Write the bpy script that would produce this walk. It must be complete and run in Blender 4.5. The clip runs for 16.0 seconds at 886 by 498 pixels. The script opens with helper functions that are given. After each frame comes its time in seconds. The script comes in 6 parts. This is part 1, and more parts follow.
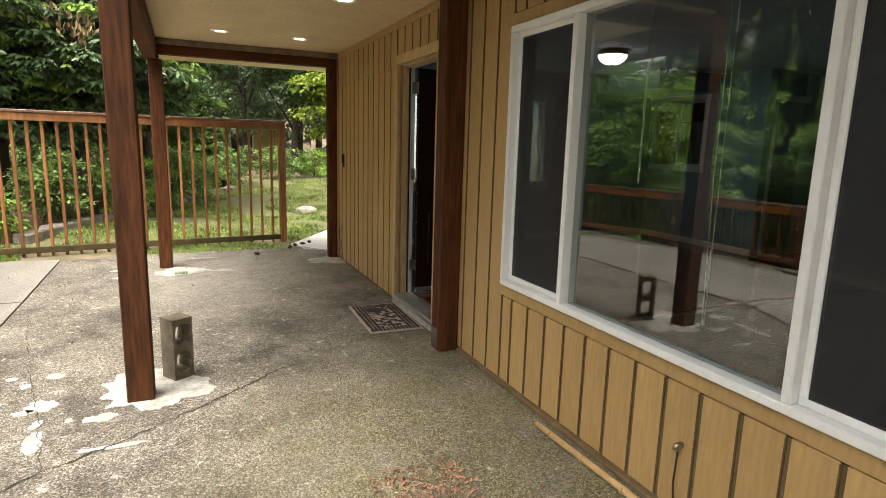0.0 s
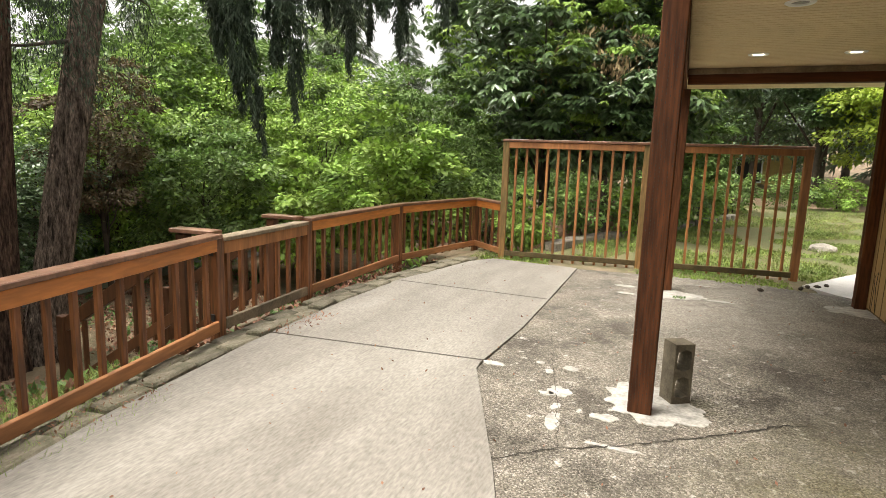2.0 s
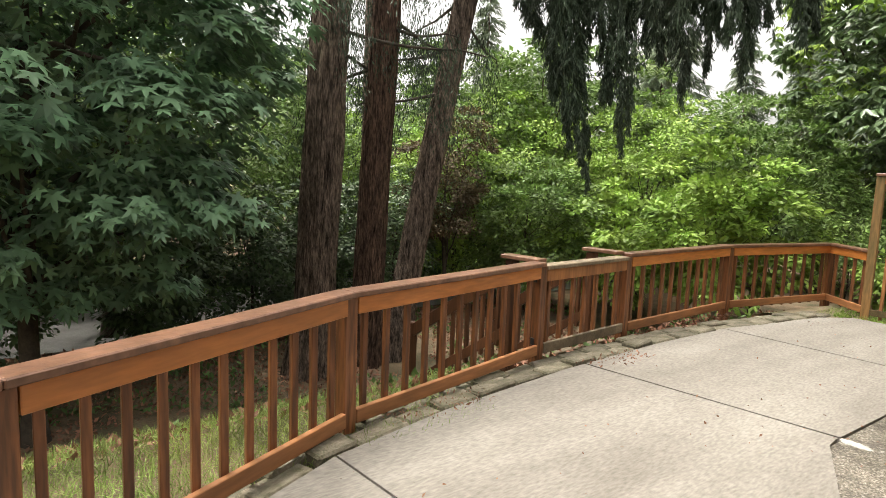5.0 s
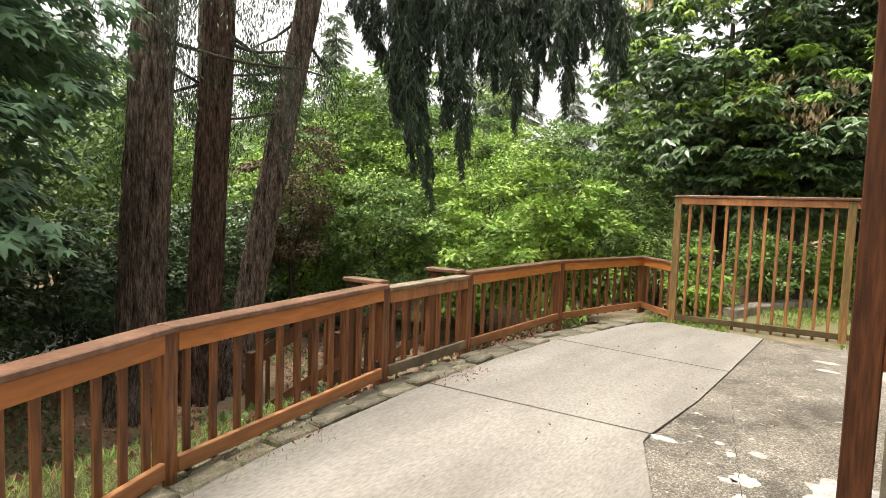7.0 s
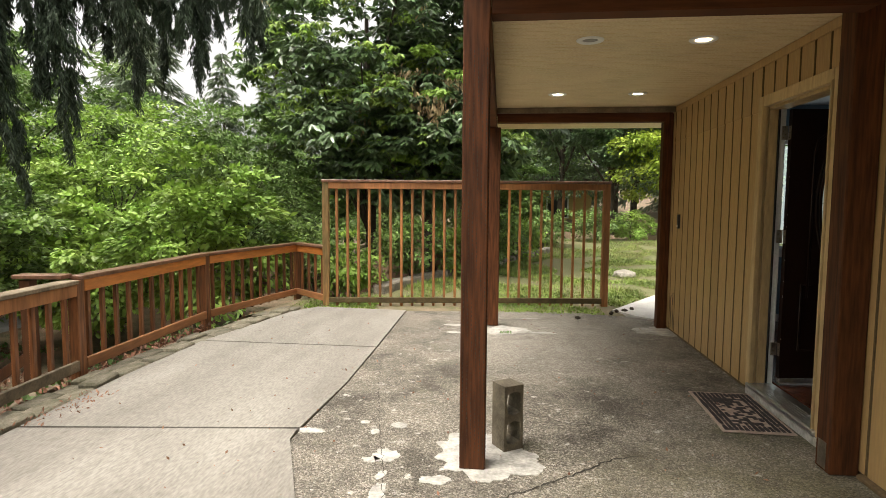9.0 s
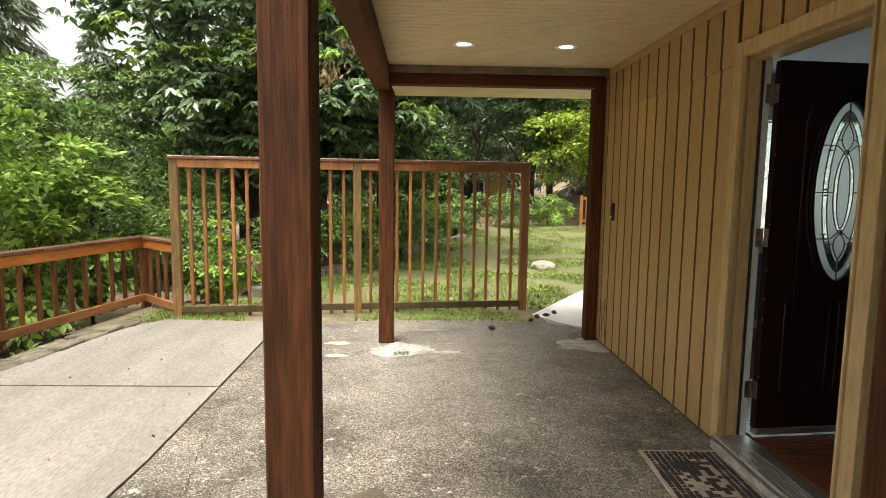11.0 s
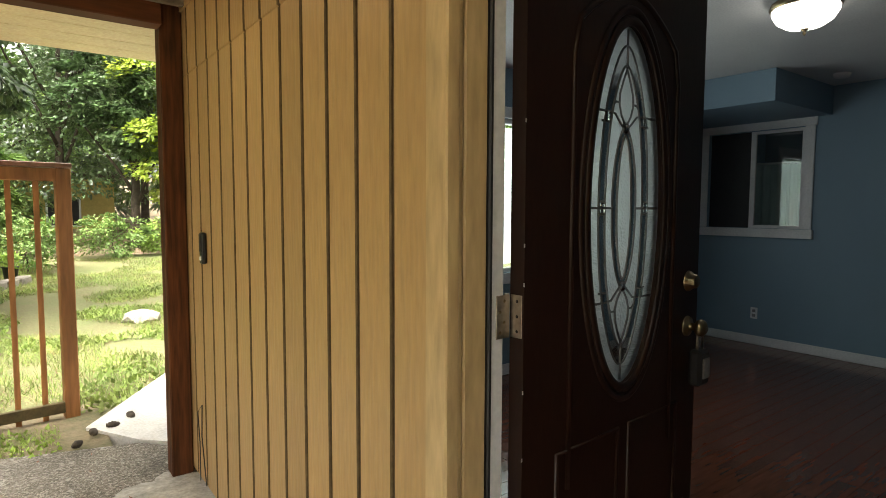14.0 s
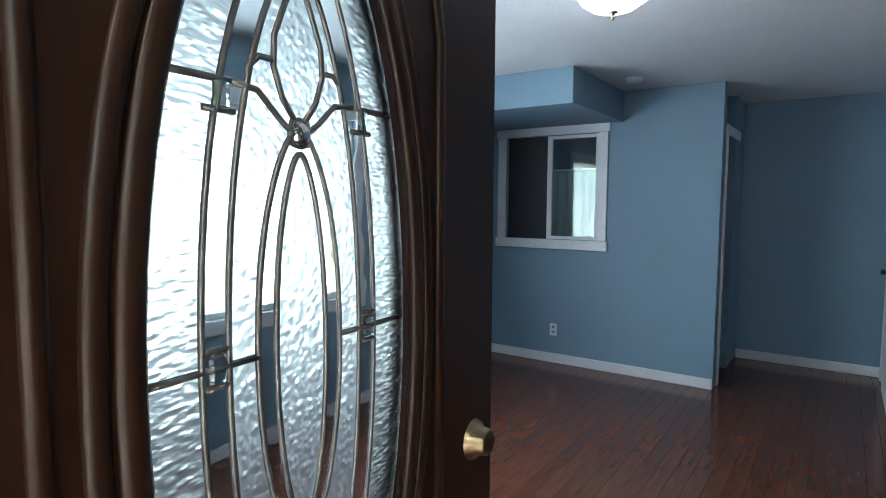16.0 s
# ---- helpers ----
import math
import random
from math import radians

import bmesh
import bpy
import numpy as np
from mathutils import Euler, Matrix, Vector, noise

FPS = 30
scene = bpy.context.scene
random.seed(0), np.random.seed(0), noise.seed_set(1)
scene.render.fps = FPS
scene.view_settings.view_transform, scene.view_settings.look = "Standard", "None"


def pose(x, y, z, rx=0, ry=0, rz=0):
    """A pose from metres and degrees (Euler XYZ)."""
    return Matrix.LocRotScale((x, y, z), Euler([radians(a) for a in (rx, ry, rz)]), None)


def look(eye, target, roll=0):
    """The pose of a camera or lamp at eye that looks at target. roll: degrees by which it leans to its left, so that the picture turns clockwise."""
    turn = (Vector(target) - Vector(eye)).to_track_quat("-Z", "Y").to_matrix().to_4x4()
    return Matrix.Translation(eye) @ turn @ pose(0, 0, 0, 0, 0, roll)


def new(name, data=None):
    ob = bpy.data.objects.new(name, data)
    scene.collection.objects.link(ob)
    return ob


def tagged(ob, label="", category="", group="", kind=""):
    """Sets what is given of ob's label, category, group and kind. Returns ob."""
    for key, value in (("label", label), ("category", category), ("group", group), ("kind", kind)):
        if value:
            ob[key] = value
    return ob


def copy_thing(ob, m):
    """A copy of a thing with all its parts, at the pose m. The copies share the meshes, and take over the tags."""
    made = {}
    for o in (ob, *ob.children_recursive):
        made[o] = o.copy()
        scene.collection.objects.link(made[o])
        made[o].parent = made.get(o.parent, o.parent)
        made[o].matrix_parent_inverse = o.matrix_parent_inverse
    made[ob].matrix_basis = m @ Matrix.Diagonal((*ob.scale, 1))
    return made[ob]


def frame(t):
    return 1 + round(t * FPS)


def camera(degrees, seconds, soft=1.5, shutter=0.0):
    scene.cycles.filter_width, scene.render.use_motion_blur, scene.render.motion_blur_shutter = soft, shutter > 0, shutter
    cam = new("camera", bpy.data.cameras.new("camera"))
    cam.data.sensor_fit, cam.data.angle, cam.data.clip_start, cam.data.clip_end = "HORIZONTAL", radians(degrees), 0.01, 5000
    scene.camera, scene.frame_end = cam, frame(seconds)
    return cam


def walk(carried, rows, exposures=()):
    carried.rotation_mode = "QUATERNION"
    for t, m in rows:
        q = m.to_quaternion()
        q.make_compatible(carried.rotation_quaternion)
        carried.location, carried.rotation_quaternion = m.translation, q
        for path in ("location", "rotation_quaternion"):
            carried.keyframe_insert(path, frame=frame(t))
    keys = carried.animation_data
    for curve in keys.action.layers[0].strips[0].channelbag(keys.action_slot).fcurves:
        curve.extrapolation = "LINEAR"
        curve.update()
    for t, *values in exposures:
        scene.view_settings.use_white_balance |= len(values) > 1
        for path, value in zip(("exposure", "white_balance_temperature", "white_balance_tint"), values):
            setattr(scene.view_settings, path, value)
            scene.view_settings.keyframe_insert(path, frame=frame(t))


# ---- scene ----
cam = camera(75.1, 16.0, soft=0.75)
PATH = [
    (0, (0.371, -0.024, 1.505), (1.179, 1.771, 1.148), 1.6),
    (0.5, (0.318, -0.034, 1.532), (0.766, 1.879, 1.159), 2.2),
    (1, (0.302, -0.021, 1.544), (0.334, 1.944, 1.173), 2.2),
    (1.5, (0.204, -0.076, 1.555), (-0.178, 1.855, 1.202), 2.3),
    (2, (0.194, -0.013, 1.515), (-0.549, 1.815, 1.193), 1.9),
    (2.5, (0.172, -0.067, 1.524), (-0.851, 1.625, 1.223), 2.0),
    (3, (0.107, -0.086, 1.487), (-1.15, 1.445, 1.211), 2.1),
    (3.5, (0.026, -0.126, 1.454), (-1.397, 1.256, 1.202), 2.1),
    (4, (0.049, -0.113, 1.458), (-1.534, 1.087, 1.222), 2.2),
    (6.5, (0.181, -0.019, 1.496), (-1.272, 1.346, 1.338), 1.9),
    (7, (0.157, 0.03, 1.497), (-1.074, 1.599, 1.352), 2.0),
    (7.5, (0.131, 0.078, 1.489), (-0.803, 1.842, 1.36), 2.0),
    (8, (0.172, 0.106, 1.457), (-0.411, 2.015, 1.339), 1.2),
    (8.5, (0.208, 0.164, 1.463), (-0.094, 2.136, 1.319), 0.7),
    (9, (0.227, 0.433, 1.468), (0.025, 2.416, 1.307), 0.4),
    (11.5, (0.575, 2.42, 1.495), (0.787, 4.398, 1.272), 0.7),
    (12, (0.721, 2.93, 1.477), (1.115, 4.88, 1.273), 0.5),
    (12.5, (0.836, 3.237, 1.509), (1.456, 5.127, 1.304), 0.6),
    (13, (1.019, 3.541, 1.517), (1.831, 5.359, 1.329), 0.5),
    (13.5, (1.173, 3.797, 1.521), (2.202, 5.504, 1.347), 0.6),
    (14, (1.412, 4.034, 1.479), (2.606, 5.632, 1.337), 0.2),
    (14.5, (1.667, 4.229, 1.546), (2.994, 5.717, 1.388), 0.3),
    (15, (1.928, 4.341, 1.567), (3.37, 5.716, 1.405), 0.2),
    (15.5, (2.143, 4.448, 1.588), (3.689, 5.706, 1.423), 0.3),
    (16, (2.364, 4.554, 1.629), (4.0, 5.694, 1.468), 0.3),
]
walk(cam, [(t, look(eye, target, roll)) for t, eye, target, roll in PATH],
     exposures=[(0, 1.1, 6900, 10), (0.8, 0.9, 6900, 10), (4.0, 0.85, 6900, 10), (6.5, 1.0, 6900, 10), (7.6, 0.87, 6900, 10), (9.0, 0.78, 6900, 10), (11.5, 1.2, 6900, 10), (12.5, 1.6, 7150, 8), (13.5, 1.9, 7150, 8), (14.2, 2.2, 6800, 9), (14.8, 2.85, 5900, 10), (15.2, 3.45, 5750, 10), (16.0, 4.15, 5800, 10)])

# ---- world and light ----
world = bpy.data.worlds.new("overcast_sky")
scene.world = world
world.use_nodes = True
wn, wl = world.node_tree.nodes, world.node_tree.links
sky = wn.new("ShaderNodeTexSky")
sky.sky_type = 'NISHITA'
sky.sun_disc = False
sky.sun_elevation, sky.sun_rotation = radians(69), radians(239)
sky.air_density, sky.dust_density, sky.ozone_density = 1.0, 6.0, 1.0
grey = wn.new("ShaderNodeHueSaturation")
grey.inputs["Saturation"].default_value, grey.inputs["Value"].default_value = 0.12, 1.5
wl.new(sky.outputs[0], grey.inputs["Color"])
wl.new(grey.outputs[0], wn["Background"].inputs["Color"])
wn["Background"].inputs["Strength"].default_value = 0.138

sun = new("sun", bpy.data.lights.new("sun", 'SUN'))
sun.data.energy, sun.data.angle, sun.data.color = 1.9, radians(40), (1.0, 0.96, 0.9)
sun.matrix_world = look((-3.3, -2.0, 10), (0, 0, 0))


# ---- materials ----
def material(name, colour, rough=0.7, metal=0.0, spread=0.25, scale=6.0, fine=60.0, bump=0.15, second=None, stretch=(1, 1, 1),
             vary=0.0, spec=0.5, island=0.0, dist=0.01, grain=0.45):
    """A two-scale procedural surface: broad stains, fine grain with relief, and a change from piece to piece."""
    m = bpy.data.materials.new(name)
    m.use_nodes = True
    n, l = m.node_tree.nodes, m.node_tree.links
    p = n["Principled BSDF"]
    p.inputs["Roughness"].default_value, p.inputs["Metallic"].default_value = rough, metal
    p.inputs["Specular IOR Level"].default_value = spec
    co = n.new("ShaderNodeTexCoord")
    mp = n.new("ShaderNodeMapping")
    mp.inputs["Scale"].default_value = stretch
    l.new(co.outputs["Object"], mp.inputs["Vector"])
    big, small = n.new("ShaderNodeTexNoise"), n.new("ShaderNodeTexNoise")
    big.inputs["Scale"].default_value, small.inputs["Scale"].default_value = scale, fine
    big.inputs["Detail"].default_value, small.inputs["Detail"].default_value = 6, 4
    big.inputs["Roughness"].default_value = 0.65
    for t in (big, small):
        l.new(mp.outputs[0], t.inputs["Vector"])
    ramp = n.new("ShaderNodeValToRGB")
    second = second or tuple(c * (1 - spread) for c in colour)
    first = tuple(min(1, c * (1 + spread * 0.6)) for c in colour)
    ramp.color_ramp.elements[0].position, ramp.color_ramp.elements[1].position = 0.35, 0.68
    ramp.color_ramp.elements[0].color, ramp.color_ramp.elements[1].color = (*second, 1), (*first, 1)
    l.new(big.outputs[0], ramp.inputs[0])
    mix = n.new("ShaderNodeMix")
    mix.data_type, mix.blend_type = 'RGBA', 'OVERLAY'
    mix.inputs[0].default_value = grain
    l.new(ramp.outputs[0], mix.inputs[6])
    if grain > 0.6:
        sharp = n.new("ShaderNodeMapRange")
        sharp.inputs["From Min"].default_value, sharp.inputs["From Max"].default_value = 0.36, 0.64
        sharp.inputs["To Min"].default_value, sharp.inputs["To Max"].default_value = 0.22, 0.78
        l.new(small.outputs[0], sharp.inputs[0])
        l.new(sharp.outputs[0], mix.inputs[7])
    else:
        l.new(small.outputs[0], mix.inputs[7])
    out = mix.outputs[2]
    if vary or island:
        hs = n.new("ShaderNodeHueSaturation")
        rng = n.new("ShaderNodeMapRange")
        amount = vary or island
        rng.inputs["To Min"].default_value, rng.inputs["To Max"].default_value = 1 - amount, 1 + amount
        if vary:
            src = n.new("ShaderNodeObjectInfo").outputs["Random"]
        else:
            src = n.new("ShaderNodeNewGeometry").outputs["Random Per Island"]
        l.new(src, rng.inputs[0])
        l.new(rng.outputs[0], hs.inputs["Value"])
        l.new(out, hs.inputs["Color"])
        out = hs.outputs[0]
    l.new(out, p.inputs["Base Color"])
    if bump:
        b = n.new("ShaderNodeBump")
        b.inputs["Strength"].default_value, b.inputs["Distance"].default_value = bump, dist
        l.new(small.outputs[0], b.inputs["Height"])
        l.new(b.outputs[0], p.inputs["Normal"])
    return m


def leaf_material(name, colour, rough=0.5, through_light=0.35, spread=0.45, warm=0.04, spec=0.4):
    m = bpy.data.materials.new(name)
    m.use_nodes = True
    n, l = m.node_tree.nodes, m.node_tree.links
    p = n["Principled BSDF"]
    p.inputs["Roughness"].default_value = rough
    p.inputs["Specular IOR Level"].default_value = spec
    geo = n.new("ShaderNodeNewGeometry")
    hs = n.new("ShaderNodeHueSaturation")
    hs.inputs["Color"].default_value = (*colour, 1)
    rv, rh = n.new("ShaderNodeMapRange"), n.new("ShaderNodeMapRange")
    rv.inputs["To Min"].default_value, rv.inputs["To Max"].default_value = 1 - 0.6 * spread, 1 + 0.6 * spread
    rh.inputs["To Min"].default_value, rh.inputs["To Max"].default_value = 0.5 - warm, 0.5 + warm * 0.4
    l.new(geo.outputs["Random Per Island"], rv.inputs[0])
    co, ns = n.new("ShaderNodeTexCoord"), n.new("ShaderNodeTexNoise")
    ns.inputs["Scale"].default_value = 0.9
    l.new(co.outputs["Object"], ns.inputs["Vector"])
    l.new(ns.outputs[0], rh.inputs[0])
    clump, cr, times = n.new("ShaderNodeTexNoise"), n.new("ShaderNodeMapRange"), n.new("ShaderNodeMath")
    clump.inputs["Scale"].default_value = 2.2
    clump.inputs["Detail"].default_value = 3
    l.new(co.outputs["Object"], clump.inputs["Vector"])
    cr.inputs["From Min"].default_value, cr.inputs["From Max"].default_value = 0.35, 0.65
    cr.inputs["To Min"].default_value, cr.inputs["To Max"].default_value = 0.6, 1.3
    l.new(clump.outputs[0], cr.inputs[0])
    times.operation = 'MULTIPLY'
    l.new(rv.outputs[0], times.inputs[0])
    l.new(cr.outputs[0], times.inputs[1])
    l.new(times.outputs[0], hs.inputs["Value"])
    l.new(rh.outputs[0], hs.inputs["Hue"])
    l.new(hs.outputs[0], p.inputs["Base Color"])
    tr, mx = n.new("ShaderNodeBsdfTranslucent"), n.new("ShaderNodeMixShader")
    l.new(hs.outputs[0], tr.inputs["Color"])
    mx.inputs[0].default_value = 0.5 * through_light
    l.new(p.outputs[0], mx.inputs[1])
    l.new(tr.outputs[0], mx.inputs[2])
    l.new(mx.outputs[0], n["Material Output"].inputs["Surface"])
    return m


def glass_material(name, rough=0.0, tint=(1, 1, 1), ior=1.5, relief=0.0, scale=40, stretch=(1, 1, 1)):
    m = bpy.data.materials.new(name)
    m.use_nodes = True
    n, l = m.node_tree.nodes, m.node_tree.links
    p = n["Principled BSDF"]
    p.inputs["Base Color"].default_value = (*tint, 1)
    p.inputs["Roughness"].default_value, p.inputs["Transmission Weight"].default_value, p.inputs["IOR"].default_value = rough, 1, ior
    if relief:
        co, t, b = n.new("ShaderNodeTexCoord"), n.new("ShaderNodeTexVoronoi"), n.new("ShaderNodeBump")
        t.inputs["Scale"].default_value = scale
        t.feature = 'SMOOTH_F1'
        b.inputs["Strength"].default_value, b.inputs["Distance"].default_value = relief, 0.004
        mp = n.new("ShaderNodeMapping")
        mp.inputs["Scale"].default_value = stretch
        l.new(co.outputs["Object"], mp.inputs["Vector"])
        l.new(mp.outputs[0], t.inputs["Vector"])
        l.new(t.outputs[0], b.inputs["Height"])
        l.new(b.outputs[0], p.inputs["Normal"])
    return m


def glow(name, colour, strength):
    m = bpy.data.materials.new(name)
    m.use_nodes = True
    p = m.node_tree.nodes["Principled BSDF"]
    p.inputs["Base Color"].default_value = (0.9, 0.9, 0.88, 1)
    p.inputs["Emission Color"].default_value, p.inputs["Emission Strength"].default_value = (*colour, 1), strength
    return m


M_POST = material("dark_stained_fir", (0.10, 0.034, 0.0112), 0.72, spec=0.25, spread=0.45, scale=6, grain=0.66, fine=50, stretch=(1, 1, 0.08), bump=0.25, vary=0.1)
M_BEAM = material("dark_stained_fir_beam", (0.10, 0.032, 0.0105), 0.72, spec=0.25, spread=0.4, scale=6, grain=0.55, fine=50, stretch=(0.1, 0.1, 1), bump=0.25, vary=0.1)
M_FENCEPOST = material("mossy_stained_fence_post", (0.24, 0.12, 0.042), 0.7, spread=0.5, scale=5, fine=40, stretch=(1, 1, 0.15), bump=0.25, vary=0.3, second=(0.11, 0.085, 0.03))
M_LOWRAIL = material("worn_stained_cedar", (0.36, 0.155, 0.062), 0.5, spread=0.35, scale=4, grain=0.5, fine=35, stretch=(0.15, 0.15, 1), bump=0.2, vary=0.12)
M_RAIL = material("orange_stained_cedar", (0.50, 0.178, 0.042), 0.4, spread=0.24, scale=4, grain=0.5, fine=35, stretch=(0.15, 0.15, 1), bump=0.2, vary=0.12)
M_BALUSTER = material("brown_stained_cedar", (0.185, 0.07, 0.025), 0.45, spread=0.5, grain=0.7, scale=4, fine=40, stretch=(1, 1, 0.1), bump=0.2, vary=0.2)
M_STAIR = material("dark_stained_stair_wood", (0.10, 0.04, 0.016), 0.5, spread=0.4, grain=0.5, scale=4, fine=40, stretch=(1, 1, 0.15), bump=0.2, vary=0.2)
M_CAP = material("worn_cap_board", (0.20, 0.105, 0.065), 0.34, spread=0.4, grain=0.4, second=(0.12, 0.057, 0.033), scale=3, fine=24, bump=0.25, vary=0.15)
M_FENCE = material("pale_stained_fence_wood", (0.36, 0.152, 0.052), 0.65, spread=0.5, scale=3, fine=40, stretch=(1, 1, 0.12), bump=0.2, vary=0.2)
M_GREYWOOD = material("weathered_grey_wood", (0.22, 0.17, 0.11), 0.8, spread=0.45, scale=4, fine=50, bump=0.3, vary=0.15)
M_MOSSWOOD = material("mossy_bottom_rail_wood", (0.12, 0.085, 0.035), 0.8, spread=0.5, scale=5, fine=50, bump=0.3)
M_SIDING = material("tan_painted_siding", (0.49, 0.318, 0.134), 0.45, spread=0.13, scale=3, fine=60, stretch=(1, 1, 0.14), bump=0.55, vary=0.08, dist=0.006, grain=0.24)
# dirt and shade of the siding grooves, put into one dark colour
M_SIDING_BACK = material("siding_joint_dirt_shade", (0.15, 0.10, 0.046), 0.8, spread=0.3)
M_CASING = material("tan_painted_trim", (0.54, 0.39, 0.195), 0.45, spread=0.12, scale=4, fine=40, stretch=(1, 1, 0.2), bump=0.15)
M_SOFFIT = material("cream_painted_beadboard", (0.72, 0.58, 0.36), 0.5, spread=0.08, scale=2, fine=60, bump=0.05)
M_WHITE = material("white_vinyl", (0.86, 0.87, 0.87), 0.35, spread=0.06, bump=0.03)
M_WHITETRIM = material("white_painted_trim", (0.72, 0.73, 0.74), 0.4, spread=0.06, bump=0.04)
M_BLUE = material("blue_grey_wall_paint", (0.195, 0.30, 0.385), 0.6, spread=0.05, scale=1.5, fine=120, bump=0.12, dist=0.003)
M_CEIL = material("white_ceiling_paint", (0.62, 0.64, 0.66), 0.8, spread=0.04, fine=90, bump=0.25, dist=0.004)
M_DARKWALL = material("dark_room_paint", (0.16, 0.17, 0.18), 0.8, spread=0.08)
M_DOOR = material("dark_brown_door_paint", (0.023, 0.0095, 0.0056), 0.36, spec=0.35, spread=0.25, scale=3, fine=70, stretch=(1, 1, 0.25), bump=0.08, dist=0.004)
M_BRASS = material("antique_brass", (0.36, 0.285, 0.175), 0.3, 1.0, spread=0.3, bump=0.03)
M_STEEL = material("worn_steel_hinge", (0.45, 0.40, 0.34), 0.4, 1.0, spread=0.3, bump=0.05)
M_LEAD = material("lead_came", (0.20, 0.205, 0.21), 0.32, 0.55, spread=0.2, bump=0.1)
M_BLACK = material("black_plastic", (0.015, 0.015, 0.017), 0.45, spread=0.2, bump=0.05)
M_GREYPLASTIC = material("grey_plastic", (0.25, 0.25, 0.26), 0.4, spread=0.1, bump=0.03)
M_ALU = material("brushed_aluminium_sill", (0.55, 0.55, 0.55), 0.35, 0.9, spread=0.15, bump=0.1)
M_BLOCK = material("mossy_grey_concrete_block", (0.15, 0.125, 0.085), 0.95, spread=0.4, scale=7, fine=90, bump=0.6)
M_BAMBOO = material("pale_bamboo", (0.55, 0.36, 0.17), 0.5, spread=0.2, bump=0.1)
M_STONE = material("grey_curb_stone", (0.20, 0.172, 0.13), 0.9, spread=0.45, scale=7, fine=60, bump=0.6, vary=0.25, second=(0.085, 0.082, 0.045))
M_ROCK = material("pale_garden_rock", (0.42, 0.38, 0.32), 0.9, spread=0.35, scale=5, fine=40, bump=0.5, vary=0.15)
M_LAWN_STONE = material("garden_wall_stone", (0.25, 0.22, 0.18), 0.9, spread=0.4, scale=5, fine=40, bump=0.5, vary=0.2)
M_BARK = material("furrowed_fir_bark", (0.215, 0.165, 0.13), 0.95, spread=0.6, second=(0.035, 0.026, 0.02), scale=11, grain=0.85, fine=42, stretch=(1.8, 1.8, 0.32), bump=1.0, dist=0.05, spec=0.1)
M_BARK_RED = material("reddish_fir_bark", (0.13, 0.083, 0.06), 0.95, spread=0.6, second=(0.026, 0.017, 0.013), scale=11, grain=0.85, fine=36, stretch=(1.8, 1.8, 0.32), bump=0.9, dist=0.04, spec=0.1)
M_TWIG = material("dark_twig_bark", (0.07, 0.055, 0.04), 0.95, spread=0.4)
M_PLANK = material("dark_cherry_floor_plank", (0.145, 0.054, 0.032), 0.18, spread=0.4, scale=3, fine=40, stretch=(0.12, 1, 1), bump=0.05, vary=0.12, dist=0.003)
# the walkway's brightness under open sky is put into this paler concrete colour
M_WALK = material("sunny_pale_concrete", (0.62, 0.60, 0.56), 0.9, spread=0.12, fine=60, bump=0.3)
M_YELLOW = material("yellow_lap_siding", (0.55, 0.42, 0.15), 0.6, spread=0.1)
M_ROOF = material("brown_roof_shingle", (0.11, 0.09, 0.075), 0.9, spread=0.4, fine=30)
M_GLASS = glass_material("window_glass", 0.0, (0.72, 0.81, 0.77), 1.9)
M_OVAL = glass_material("rippled_door_glass", 0.34, (0.50, 0.55, 0.55), 1.45, 0.6, 120, (0.7, 1, 1.6))
M_OVAL_CHIP = glass_material("chipped_door_glass", 0.36, (0.48, 0.53, 0.54), 1.45, 0.6, 130)
M_OVAL_CLEAR = glass_material("bevelled_door_glass", 0.03, (0.74, 0.79, 0.79), 1.5, 0.15, 25)
M_BULB = glow("lit_downlight_lens", (1.0, 0.86, 0.62), 9.0)
M_SHADE = glow("lit_frosted_glass_shade", (1.0, 0.97, 0.92), 1.9)

L_MAPLE = leaf_material("maple_leaves", (0.155, 0.285, 0.155), 0.42, 0.3, 0.6, spec=0.4)
# leaf green darkened to carry the shade under the maple
L_SHADE = leaf_material("shade_darkened_leaves", (0.07, 0.125, 0.05), 0.5, 0.3, 0.45)
L_BUSH = leaf_material("bright_hazel_leaves", (0.255, 0.42, 0.085), 0.5, 0.42, 0.45)
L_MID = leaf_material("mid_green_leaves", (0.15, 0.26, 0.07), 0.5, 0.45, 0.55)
L_DARK = leaf_material("glossy_dark_leaves", (0.115, 0.20, 0.08), 0.3, 0.25, 0.65, spec=0.8)
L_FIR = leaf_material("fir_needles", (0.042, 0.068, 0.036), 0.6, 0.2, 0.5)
# haze over the far firs is put into this paler needle colour
L_FARFIR = leaf_material("haze_paled_fir_needles", (0.20, 0.26, 0.165), 0.7, 0.4, 0.4)
L_YELLOW = leaf_material("yellow_green_leaves", (0.31, 0.44, 0.065), 0.55, 0.6, 0.35)
L_RED = leaf_material("russet_leaves", (0.13, 0.10, 0.045), 0.6, 0.3, 0.4)
L_BLOOM = leaf_material("faded_bloom_tassels", (0.50, 0.40, 0.22), 0.8, 0.3, 0.35)
L_GRASS = leaf_material("lawn_grass_blades", (0.22, 0.32, 0.085), 0.7, 0.35, 0.5, 0.05)
L_STRAW = leaf_material("dry_straw_grass", (0.33, 0.25, 0.13), 0.85, 0.2, 0.4)
L_IVY = leaf_material("ground_ivy", (0.11, 0.21, 0.06), 0.5, 0.35, 0.5)
L_LITTER = leaf_material("dry_leaf_litter", (0.26, 0.145, 0.085), 0.85, 0.1, 0.5)


